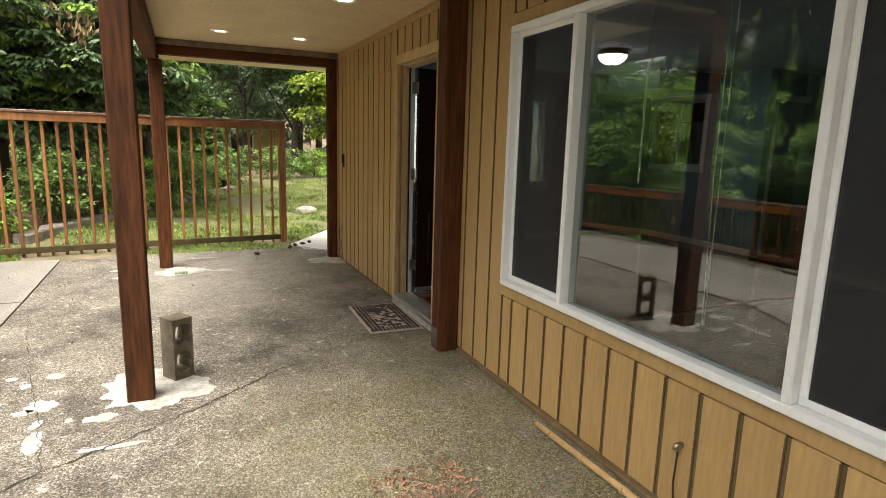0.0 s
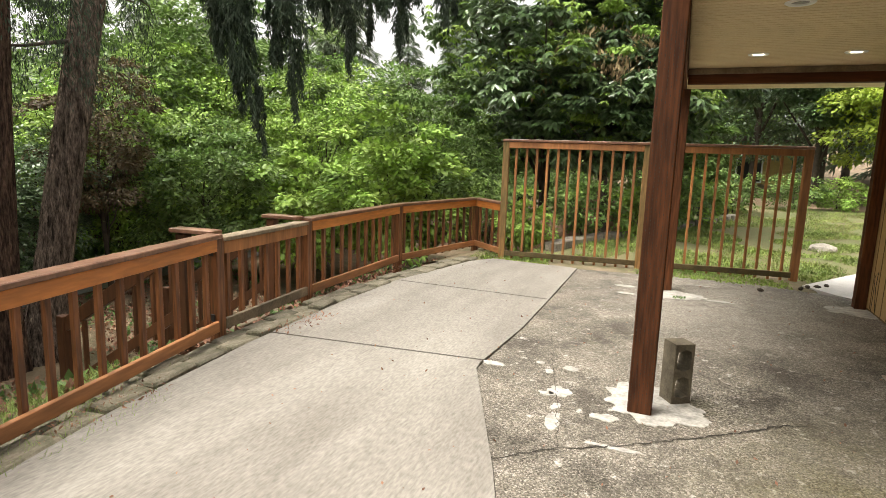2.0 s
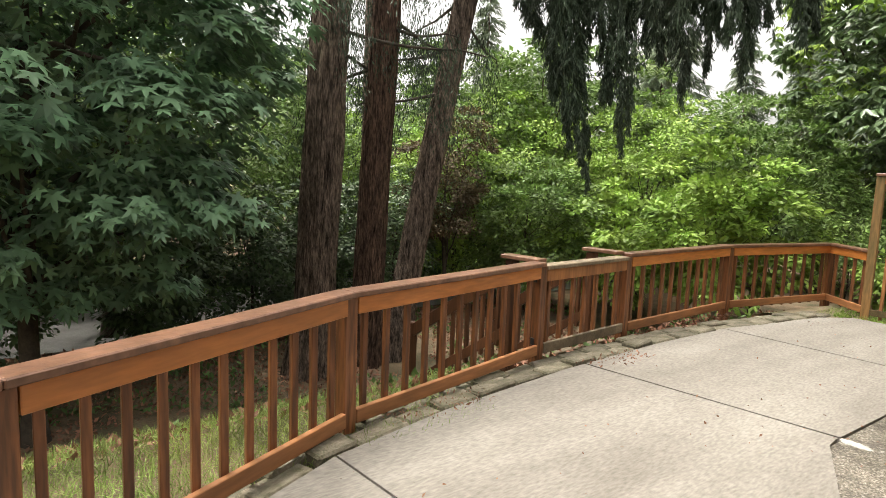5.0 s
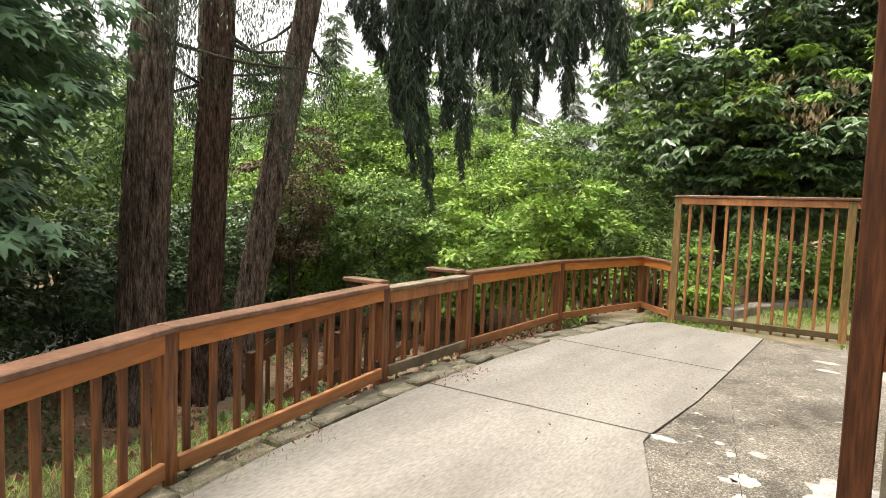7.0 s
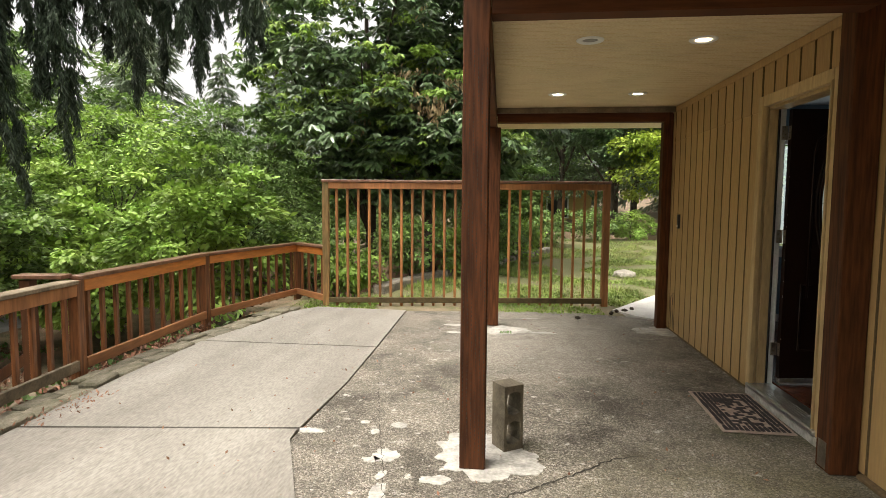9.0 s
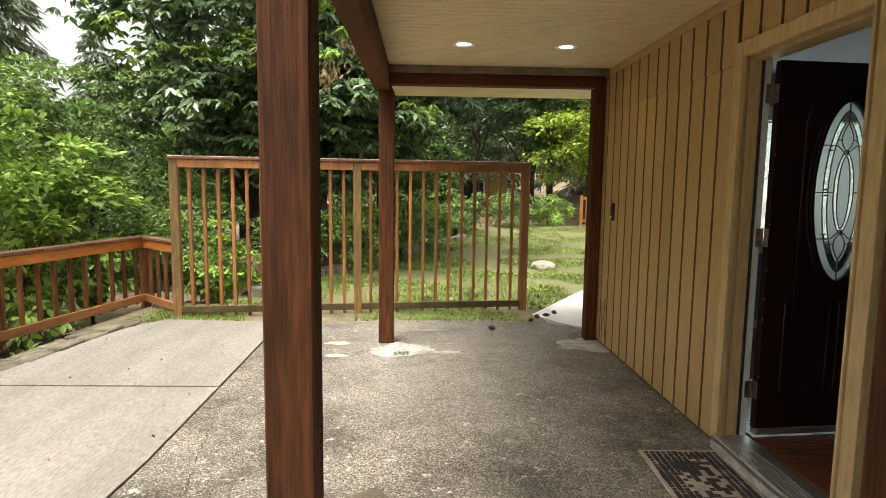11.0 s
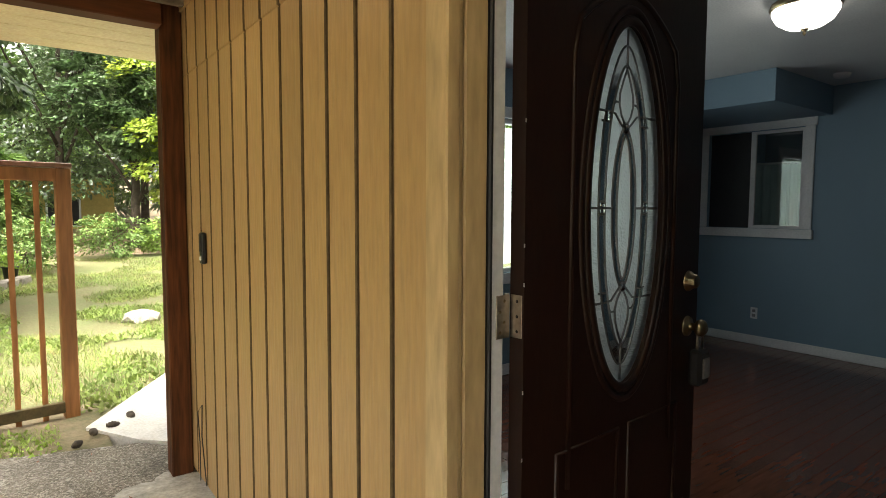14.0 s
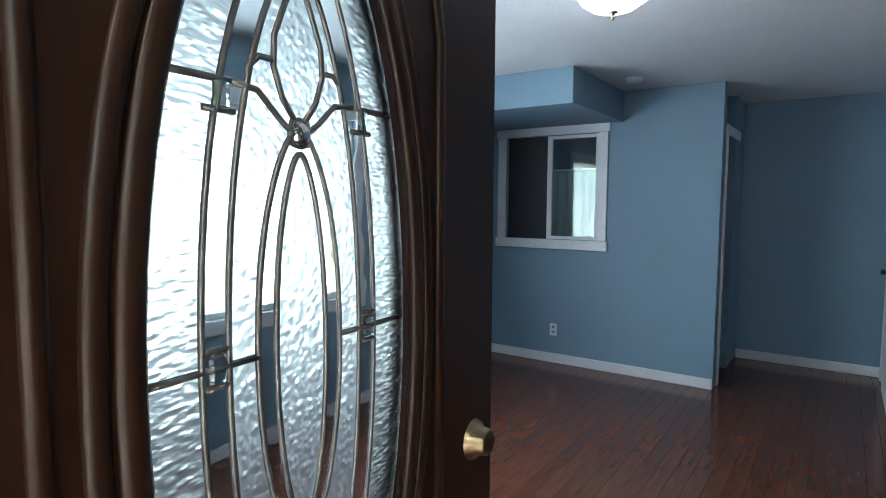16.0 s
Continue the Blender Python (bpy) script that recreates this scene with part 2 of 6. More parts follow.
# ---- builders ----
def thing(name, at=(0, 0, 0), label="", category="", group="", kind="", turn=0.0):
    e = new(name)
    e.empty_display_size = 0.1
    e.matrix_world = pose(*at, 0, 0, turn)
    return tagged(e, label, category, group, kind)


def mesh_of(bm, name):
    me = bpy.data.meshes.new(name)
    bm.to_mesh(me)
    bm.free()
    return me


def part(name, bm, mat, parent=None, label="", smooth=False):
    me = bm if isinstance(bm, bpy.types.Mesh) else mesh_of(bm, name)
    if not me.materials:
        me.materials.append(mat)
    if smooth:
        me.polygons.foreach_set("use_smooth", [True] * len(me.polygons))
    ob = new(name, me)
    if parent:
        ob.parent = parent
    if label:
        ob["label"] = label
    return ob


def box(bm, lo, hi, bevel=0.0, m=None, jitter=0.0):
    """A box between two corners, with bevelled edges."""
    g = bmesh.ops.create_cube(bm, size=1)
    c = [(a + b) / 2 for a, b in zip(lo, hi)]
    s = [abs(b - a) for a, b in zip(lo, hi)]
    for v in g["verts"]:
        v.co = Vector((c[k] + v.co[k] * s[k] + random.uniform(-jitter, jitter) for k in range(3)))
    if bevel:
        edges = list({e for v in g["verts"] for e in v.link_edges})
        r = bmesh.ops.bevel(bm, geom=edges, offset=bevel, segments=1, affect='EDGES')
        verts = r["verts"]
        verts = list({v for f in r["faces"] for v in f.verts})
    else:
        verts = g["verts"]
    if m is not None:
        bmesh.ops.transform(bm, matrix=m, verts=verts)
    return bm


def boxed(lo, hi, bevel=0.0, m=None, jitter=0.0):
    return box(bmesh.new(), lo, hi, bevel, m, jitter)


def beam(a, b, w, h, bevel=0.004, up=0.0):
    """A bar from a to b, w wide level and h high, its middle on the line."""
    a, b = Vector(a), Vector(b)
    d = b - a
    x = d.normalized()
    side = Vector((0, 0, 1)).cross(x)
    side = side.normalized() if side.length > 1e-4 else Vector((0, 1, 0))
    m = Matrix((x, side, x.cross(side))).transposed().to_4x4()
    m.translation = (a + b) / 2 + Vector((0, 0, up))
    return boxed((-d.length / 2, -w / 2, -h / 2), (d.length / 2, w / 2, h / 2), bevel, m)


def tube(points, radii, sides=8, bm=None, cap=True):
    """A tapered tube through points."""
    bm = bm or bmesh.new()
    rings = []
    pts = [Vector(p) for p in points]
    if not hasattr(radii, "__len__"):
        radii = [radii] * len(pts)
    for i, p in enumerate(pts):
        d = (pts[min(i + 1, len(pts) - 1)] - pts[max(i - 1, 0)]).normalized()
        u = d.orthogonal().normalized() if i == 0 else (u - d * u.dot(d)).normalized()
        v = d.cross(u)
        rings.append([bm.verts.new(p + radii[i] * (u * math.cos(k * math.tau / sides) + v * math.sin(k * math.tau / sides))) for k in range(sides)])
    for a, b in zip(rings, rings[1:]):
        for k in range(sides):
            f = bm.faces.new((a[k], a[(k + 1) % sides], b[(k + 1) % sides], b[k]))
            f.smooth = True
    if cap:
        bm.faces.new(rings[0][::-1])
        bm.faces.new(rings[-1])
    return bm


def lathe(profile, sides=24, bm=None, centre=(0, 0, 0)):
    """Turned round z through (radius, height) pairs."""
    bm = bm or bmesh.new()
    c = Vector(centre)
    rings = [[bm.verts.new(c + Vector((r * math.cos(k * math.tau / sides), r * math.sin(k * math.tau / sides), z))) for k in range(sides)] for r, z in profile]
    for a, b in zip(rings, rings[1:]):
        for k in range(sides):
            f = bm.faces.new((a[k], a[(k + 1) % sides], b[(k + 1) % sides], b[k]))
            f.smooth = True
    return bm


def sheet(outline, top, depth, bm=None):
    """A slab with a level outline."""
    bm = bm or bmesh.new()
    a = [bm.verts.new((x, y, top)) for x, y in outline]
    b = [bm.verts.new((x, y, top - depth)) for x, y in outline]
    bm.faces.new(a)
    bm.faces.new(b[::-1])
    n = len(a)
    for i in range(n):
        bm.faces.new((a[i], b[i], b[(i + 1) % n], a[(i + 1) % n]))
    bmesh.ops.recalc_face_normals(bm, faces=bm.faces)
    return bm


# ---- ground ----
def aggregate_material():
    """Washed concrete: pebbles of mixed tone in a grey matrix, broad stains and mossy blotches."""
    m = bpy.data.materials.new("exposed_aggregate_concrete")
    m.use_nodes = True
    n, l = m.node_tree.nodes, m.node_tree.links
    p = n["Principled BSDF"]
    p.inputs["Roughness"].default_value = 0.9
    co = n.new("ShaderNodeTexCoord").outputs["Object"]

    def tex(kind, scale, detail=5.0):
        t = n.new(kind)
        t.inputs["Scale"].default_value = scale
        if kind == "ShaderNodeTexNoise":
            t.inputs["Detail"].default_value = detail
            t.inputs["Roughness"].default_value = 0.7
        l.new(co, t.inputs["Vector"])
        return t

    def ramp(src, stops):
        r = n.new("ShaderNodeValToRGB")
        r.color_ramp.elements[0].position, r.color_ramp.elements[0].color = stops[0][0], (*stops[0][1], 1)
        r.color_ramp.elements[1].position, r.color_ramp.elements[1].color = stops[-1][0], (*stops[-1][1], 1)
        for pos, c in stops[1:-1]:
            r.color_ramp.elements.new(pos).color = (*c, 1)
        l.new(src, r.inputs[0])
        return r.outputs[0]

    def mixed(fac, a, b, blend='MIX'):
        x = n.new("ShaderNodeMix")
        x.data_type, x.blend_type = 'RGBA', blend
        if isinstance(fac, float):
            x.inputs[0].default_value = fac
        else:
            l.new(fac, x.inputs[0])
        l.new(a, x.inputs[6])
        l.new(b, x.inputs[7])
        return x.outputs[2]

    cells = tex("ShaderNodeTexVoronoi", 125)
    tone = n.new("ShaderNodeSeparateColor")
    l.new(cells.outputs["Color"], tone.inputs[0])
    pebble = ramp(tone.outputs[0], [(0.0, (0.085, 0.075, 0.058)), (0.4, (0.155, 0.138, 0.112)), (0.75, (0.24, 0.215, 0.178)), (1.0, (0.41, 0.375, 0.325))])
    stain = ramp(tex("ShaderNodeTexNoise", 1.6, 8).outputs[0], [(0.36, (0.40, 0.39, 0.36)), (0.52, (0.9, 0.89, 0.86)), (0.66, (1.2, 1.18, 1.14))])
    col = mixed(1.0, pebble, stain, 'MULTIPLY')
    flecks = ramp(tex("ShaderNodeTexNoise", 9, 6).outputs[0], [(0.60, (0, 0, 0)), (0.66, (1, 1, 1))])
    pale = ramp(tex("ShaderNodeTexNoise", 30, 3).outputs[0], [(0.3, (0.30, 0.28, 0.24)), (0.7, (0.58, 0.55, 0.49))])
    col = mixed(flecks, col, pale)
    moss = ramp(tex("ShaderNodeTexNoise", 0.75, 7).outputs[0], [(0.56, (0, 0, 0)), (0.72, (0.6, 0.6, 0.6))])
    green = ramp(tone.outputs[1], [(0.0, (0.05, 0.055, 0.02)), (1.0, (0.15, 0.15, 0.055))])
    col = mixed(moss, col, green)
    away = n.new("ShaderNodeVectorMath")
    away.operation = 'DISTANCE'
    half = n.new("ShaderNodeVectorMath")
    half.operation = 'MULTIPLY'
    half.inputs[1].default_value = (0.62, 0.45, 1.0)
    l.new(co, half.inputs[0])
    away.inputs[1].default_value = (1.05, 0.95, 0.0)
    l.new(half.outputs[0], away.inputs[0])
    near = ramp(away.outputs["Value"], [(0.45, (1, 1, 1)), (1.0, (0, 0, 0))])
    film = ramp(tex("ShaderNodeTexNoise", 3.5, 7).outputs[0], [(0.34, (0.15, 0.15, 0.15)), (0.58, (0.9, 0.9, 0.9))])
    film = mixed(1.0, near, film, 'MULTIPLY')
    algae = ramp(tone.outputs[2], [(0.0, (0.06, 0.052, 0.022)), (0.6, (0.15, 0.133, 0.062)), (1.0, (0.31, 0.28, 0.18))])
    col = mixed(film, col, algae)
    # pebbles turn paler towards the far end, in noisy blotches
    far_end = n.new("ShaderNodeVectorMath")
    far_end.operation = 'DISTANCE'
    far_end.inputs[1].default_value = (0.5, 3.15, 0.0)
    l.new(half.outputs[0], far_end.inputs[0])
    paler_end = ramp(far_end.outputs["Value"], [(0.35, (0.85, 0.85, 0.85)), (1.05, (0, 0, 0))])
    paler_end = mixed(1.0, paler_end, ramp(tex("ShaderNodeTexNoise", 2.6, 7).outputs[0], [(0.32, (0.35, 0.35, 0.35)), (0.6, (1, 1, 1))]), 'MULTIPLY')
    pale_pebble = ramp(tone.outputs[0], [(0.0, (0.17, 0.152, 0.122)), (0.5, (0.27, 0.245, 0.205)), (1.0, (0.47, 0.435, 0.38))])
    col = mixed(paler_end, col, pale_pebble)
    l.new(col, p.inputs["Base Color"])
    b = n.new("ShaderNodeBump")
    b.inputs["Strength"].default_value, b.inputs["Distance"].default_value = 0.8, 0.008
    l.new(cells.outputs["Distance"], b.inputs["Height"])
    b.invert = True
    l.new(b.outputs[0], p.inputs["Normal"])
    return m


M_AGG = aggregate_material()
M_SLAB = material("broom_finished_concrete", (0.245, 0.226, 0.196), 0.9, spread=0.22, scale=1.6, fine=70, bump=0.18, second=(0.175, 0.158, 0.133), stretch=(1.0, 0.28, 1), grain=0.55, dist=0.002)
M_PATCH = material("pale_cement_patch", (0.43, 0.41, 0.365), 0.9, spread=0.35, scale=9, fine=50, bump=0.3)
M_SOIL = material("leaf_strewn_soil", (0.20, 0.132, 0.085), 0.95, spread=0.5, scale=1.2, fine=40, bump=0.6, second=(0.09, 0.08, 0.04), dist=0.03)
M_LAWN = material("dry_patchy_lawn_soil", (0.10, 0.12, 0.042), 0.95, spread=0.4, scale=1.1, fine=30, bump=0.6, second=(0.165, 0.145, 0.07), dist=0.03)
M_GRAVEL = material("grey_gravel_drive", (0.27, 0.262, 0.25), 0.95, spread=0.25, scale=1.5, fine=60, bump=0.5)


def ground_height(x, y):
    """The hollow beside the terrace, the level lawn beyond its end and the rise behind."""
    d = min(1.0, max(0.0, (-3.25 - x + 0.28 * max(0.0, y - 7.0)) / 1.7))
    low = -1.05 * (3 * d * d - 2 * d ** 3)
    far = max(0.0, y - 15.0)
    rise = 0.05 * far * min(1.0, max(0.0, (x + 7) / 8))
    return -0.05 + low + rise + 0.05 * noise.noise(Vector((x * 0.35, y * 0.35, 0)))


def grid_mesh(xs, ys, height):
    bm = bmesh.new()
    rows = [[bm.verts.new((x, y, height(x, y))) for x in xs] for y in ys]
    for a, b in zip(rows, rows[1:]):
        for i in range(len(xs) - 1):
            f = bm.faces.new((a[i], a[i + 1], b[i + 1], b[i]))
            f.smooth = True
    return bm


def steps(marks):
    out = []
    for (a, n), (b, _) in zip(marks, marks[1:]):
        out += [a + (b - a) * k / n for k in range(n)]
    return out + [marks[-1][0]]


def patio_dip(x, y):
    z = ground_height(x, y)
    if -3.0 < x < 9.2 and y < 8.6:
        z = min(z, -0.14)
    if -2.2 < x < 14 and 8.4 < y < 21:
        z -= 0.12
    return z


ground = part("ground", grid_mesh(steps([(-900, 4), (-60, 8), (-24, 26), (-2, 14), (9, 12), (40, 6), (900, 1)]),
                                  steps([(-900, 4), (-40, 10), (-6, 24), (12, 26), (40, 10), (900, 1)]), patio_dip), M_SOIL)
tagged(ground, "leaf-strewn brown soil under trees round the terrace", "ground", kind="structure")
lawn = part("lawn", grid_mesh(steps([(-2.0, 26), (14, 1)]), steps([(8.55, 26), (21, 1)]),
                              lambda x, y: ground_height(x, y) + 0.02 + (0.0 if 8.7 < y < 20.8 else -0.05)), M_LAWN)
tagged(lawn, "dry patchy green and straw lawn beyond the fence", "lawn", kind="structure")
drive = part("road", grid_mesh(steps([(-14, 10), (-9.2, 1)]), steps([(-9, 20), (14, 1)]), lambda x, y: ground_height(x, y) + 0.03), M_GRAVEL)
tagged(drive, "grey gravel drive below the terrace", "road", kind="structure")

M_DIRT = material("pinkish_dry_dirt", (0.22, 0.165, 0.11), 0.95, spread=0.35, scale=3, fine=60, bump=0.6, second=(0.12, 0.115, 0.05), dist=0.01)
verge = part("soil_strip", grid_mesh(steps([(-3.3, 40), (1.86, 1)]), steps([(7.7, 14), (9.15, 1)]),
                                     lambda x, y: min(-0.006, ground_height(x, y) + 0.045) - (0.06 if y > 9.1 else 0.0) - 0.10 * max(0.0, -2.85 - x)), M_DIRT)
tagged(verge, "dry pinkish dirt strip along the foot of the fence", "ground", kind="structure")
EDGE = [(0.15, 0.75), (-0.40, 2.17), (-0.53, 2.52), (-1.05, 3.76), (-1.0, 4.9), (-1.01, 6.3), (-1.04, 8.05)]
CURB = [(-0.6, -3.6), (-1.1, -1.9), (-1.80, -0.3), (-2.22, 0.63), (-2.51, 1.26), (-2.69, 2.15), (-2.83, 3.42), (-2.89, 4.8), (-2.86, 5.8), (-2.54, 7.75)]
agg = part("patio", sheet([(2.36, -4.0), (2.36, 7.62), (2.0, 8.0), (1.2, 8.25), (0.2, 8.2)] + EDGE[::-1] + [(0.9, -1.0), (1.6, -4.0)], 0.0, 0.12), M_AGG)
tagged(agg, "weathered grey exposed-aggregate concrete patio slab", "patio", kind="structure")


def along(line, at):
    """A point on a line of points, by its y."""
    for (x0, y0), (x1, y1) in zip(line, line[1:]):
        if y0 <= at <= y1:
            return x0 + (x1 - x0) * (at - y0) / (y1 - y0)
    return line[0][0] if at < line[0][1] else line[-1][0]


terrace = thing("pavement", (0, 0, 0), "pale broom-finished concrete terrace slabs with dark joints", "pavement", kind="structure")
slabs = [
    [(-0.4, -4.0), (-0.6, -3.6), (-1.1, -1.9), (-1.80, -0.3), (-2.22, 0.63), (-2.50, 1.26), (-0.12, 1.455), (0.147, 0.755), (0.9, -1.0), (1.6, -4.0)],
    [(-2.505, 1.275), (-2.69, 2.15), (-2.83, 3.42), (-2.845, 3.725), (-1.06, 3.92), (-1.05, 3.76), (-0.535, 2.52), (-0.405, 2.17), (-0.126, 1.472)],
    [(-2.847, 3.75), (-2.89, 4.8), (-2.87, 6.07), (-1.016, 6.04), (-1.005, 4.9), (-1.055, 3.945)],
    [(-2.87, 6.095), (-2.86, 6.105), (-2.54, 7.75), (-2.3, 8.15), (-1.045, 8.05), (-1.016, 6.065)]]
for s in slabs:
    part("slab", sheet(s, 0.012, 0.12), M_SLAB, terrace)

# walkway round the far corner of the house
walkway = part("path", sheet([(2.0, 8.02), (1.75, 8.45), (2.7, 9.9), (4.3, 12.0), (5.6, 12.0), (4.2, 9.6), (2.62, 7.62), (2.38, 7.64)], 0.015, 0.1), M_WALK)
tagged(walkway, "pale concrete walkway rounding the house corner", "path", kind="structure")


def ragged(cx, cy, r, seed, squash=1.0, n=84):
    rng = random.Random(seed)
    out = []
    for k in range(n):
        a = k * math.tau / n
        q = 0.92 + 0.4 * noise.noise(Vector((math.cos(a) * 1.1 + seed * 7, math.sin(a) * 1.1, 0))) + 0.24 * noise.noise(Vector((math.cos(a) * 3 + seed, math.sin(a) * 3, 2))) + 0.09 * noise.noise(Vector((math.cos(a) * 8 + seed, math.sin(a) * 8, 5))) + 0.04 * (rng.random() - 0.5)
        out.append((cx + r * q * math.cos(a), cy + squash * r * q * math.sin(a)))
    return out


for cx, cy, r, sq, sd in ((0.16, 3.68, 0.32, 1.05, 3), (-0.10, 3.36, 0.09, 0.6, 21), (0.30, 7.05, 0.30, 0.75, 4), (2.0, 7.22, 0.25, 0.9, 5), (-0.33, 7.25, 0.13, 0.45, 6), (-0.29, 6.86, 0.10, 0.5, 7),
                          (-0.42, 3.62, 0.095, 0.95, 8), (-0.50, 3.56, 0.05, 0.8, 18), (-0.97, 3.93, 0.09, 0.5, 9), (-0.43, 4.08, 0.06, 0.85, 10), (-0.38, 3.18, 0.045, 2.9, 11), (-0.40, 3.38, 0.03, 1.8, 17),
                          (0.70, 6.95, 0.16, 0.3, 12), (0.55, 7.75, 0.2, 0.12, 15), (-0.66, 4.11, 0.035, 0.9, 14), (-0.56, 3.96, 0.03, 1.5, 16), (-0.02, 3.0, 0.16, 0.14, 19)):
    patch = part("cement_patch", sheet(ragged(cx, cy, r, sd, sq), 0.004, 0.02), M_PATCH)
    tagged(patch, "pale ragged cement patch on the grey patio", "cement patch", kind="structure")

# the long crack
rng = random.Random(5)
CRACKS = (([(-0.75, 2.45), (-0.45, 2.72), (-0.28, 2.86), (0.05, 3.06), (0.32, 3.26), (0.6, 3.47), (0.88, 3.72), (1.09, 3.80)], 0.0048),
          ([(-0.28, 2.88), (-0.33, 3.07), (-0.41, 3.5), (-0.56, 4.05), (-0.72, 4.8), (-0.88, 5.63)], 0.0018),
          ([(-0.45, 5.10), (-0.06, 4.86)], 0.002), ([(0.43, 4.42), (0.66, 4.25), (1.0, 4.2)], 0.002), ([(0.5, 6.72), (1.2, 6.68), (2.0, 6.75)], 0.0015))
bm = bmesh.new()
for crack_line, wide in CRACKS:
    prev = None
    for (x0, y0), (x1, y1) in zip(crack_line, crack_line[1:]):
        long = math.hypot(x1 - x0, y1 - y0)
        px, py = -(y1 - y0) / long, (x1 - x0) / long
        for k in range(int(long * 26) + 2):
            f = k / (int(long * 26) + 2)
            x, y = x0 + (x1 - x0) * f + rng.uniform(-0.011, 0.011), y0 + (y1 - y0) * f + rng.uniform(-0.011, 0.011)
            w = wide * (0.4 + 1.2 * rng.random())
            a, b = bm.verts.new((x + px * w, y + py * w, 0.0045)), bm.verts.new((x - px * w, y - py * w, 0.0045))
            if prev:
                bm.faces.new((prev[0], prev[1], b, a))
            prev = (a, b)
M_CRACK = material("dirt_filled_crack", (0.045, 0.04, 0.03), 1.0, spread=0.3)
tagged(part("patio_crack", bm, M_CRACK), "thin dark crack wandering across the patio", "crack", kind="structure")

# ---- house: front wall ----
WX = 2.173
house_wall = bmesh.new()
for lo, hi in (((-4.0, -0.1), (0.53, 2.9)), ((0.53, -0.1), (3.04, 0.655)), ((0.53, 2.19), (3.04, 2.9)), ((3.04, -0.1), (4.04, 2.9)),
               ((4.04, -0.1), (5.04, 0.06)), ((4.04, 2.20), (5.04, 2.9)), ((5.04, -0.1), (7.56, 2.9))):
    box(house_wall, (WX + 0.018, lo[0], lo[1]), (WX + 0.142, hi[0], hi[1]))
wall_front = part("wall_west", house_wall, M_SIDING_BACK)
tagged(wall_front, "tan painted board siding wall of the house", "wall", kind="structure")

board_cache = {}


def siding_board(y0, z0, z1, wide):
    """One vertical board with eased edges, its groove sides coloured dark for dirt and shade; alike boards share a
    mesh.
    """
    key = round(z1 - z0, 3), round(wide, 3)
    if key not in board_cache:
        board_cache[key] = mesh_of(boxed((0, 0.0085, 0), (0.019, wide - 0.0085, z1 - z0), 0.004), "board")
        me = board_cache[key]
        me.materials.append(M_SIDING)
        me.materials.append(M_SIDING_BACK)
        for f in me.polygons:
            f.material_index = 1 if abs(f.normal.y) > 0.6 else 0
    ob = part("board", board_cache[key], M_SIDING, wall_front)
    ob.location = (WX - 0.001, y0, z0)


lines = [2.925 - 0.18 * k for k in range(37, -1, -1)] + [3.045, 3.228, 3.418, 3.604, 3.79] + [4.0 + 0.18 * k for k in range(6)] + [5.083 + 0.182 * k for k in range(14)]
for y, y_next in zip(lines, lines[1:]):
    mid = (y + y_next) / 2
    # dark strips behind the board gaps, their colour standing in for groove shade
    part("joint_shade_strip", boxed((WX + 0.009, y_next - 0.014, 0.03), (WX + 0.0178, y_next + 0.014, 0.57 if 0.45 < mid < 3.0 else 2.55 if not 3.95 < mid < 5.0 else 0.031)), M_SIDING_BACK, wall_front)
    spans = [(0.03, 2.555)]
    if 0.45 < mid < 3.08:
        spans = [(0.03, 0.575), (2.27, 2.9)]
    elif 3.8 < mid < 5.083:
        spans = [(2.27, 2.555)]
    elif mid < 3.6:
        spans = [(0.03, 2.9)]
    elif mid > 5.1:
        spans = [(0.03, 2.17), (2.1712, 2.555)]
    for z0, z1 in spans:
        siding_board(y + (0.010 if z0 == 2.1712 else 0.0), z0, z1, y_next - y)
for n, lo, hi in (("window_band", (WX - 0.002, 0.40, 0.58), (WX + 0.018, 3.08, 0.657)), ("window_band", (WX - 0.002, 0.40, 2.188), (WX + 0.018, 3.08, 2.265)),
                  ("frieze_board", (WX - 0.016, 3.80, 2.50), (WX - 0.003, 7.36, 2.562))):
    part(n, boxed(lo, hi, 0.003), M_SIDING, wall_front)
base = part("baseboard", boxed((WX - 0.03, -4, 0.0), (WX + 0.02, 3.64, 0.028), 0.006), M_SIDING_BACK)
tagged(base, "dark strip at the foot of the siding", "baseboard", kind="structure")

# ---- porch roof, beams and posts ----
SOF = 2.565
ceiling = bmesh.new()
box(ceiling, (0.02, 3.5, SOF + 0.012), (WX + 0.02, 7.42, SOF + 0.03))
n = 46
for i in range(n):
    y0 = 3.64 + (7.28 - 3.64) * i / n
    box(ceiling, (0.155, y0 + 0.005, SOF), (WX - 0.001, y0 + (7.28 - 3.64) / n - 0.005, SOF + 0.012), 0.003)
tagged(part("ceiling", ceiling, M_SOFFIT), "cream beadboard porch ceiling with recessed lights", "ceiling", kind="structure")
eave = bmesh.new()
for i in range(5):
    box(eave, (0.15, 7.42 + i * 0.21, 2.475), (2.35, 7.625 + i * 0.21, 2.495), 0.004)
for i in range(4):
    box(eave, (0.02, 2.93 + i * 0.14, 2.724), (WX, 3.065 + i * 0.14, 2.744), 0.003)
tagged(part("ceiling_eave", eave, M_SOFFIT), "cream boarded underside of the roof eaves", "ceiling", kind="structure")
roof_bm = boxed((0.0, 2.88, 2.92), (9.3, 8.5, 3.1), 0.02)
# unseen overhang before the window, added and sized for the shade it casts
box(roof_bm, (0.5, -4.2, 2.92), (9.3, 2.878, 3.1), 0.02)
roof = part("roof", roof_bm, M_ROOF)
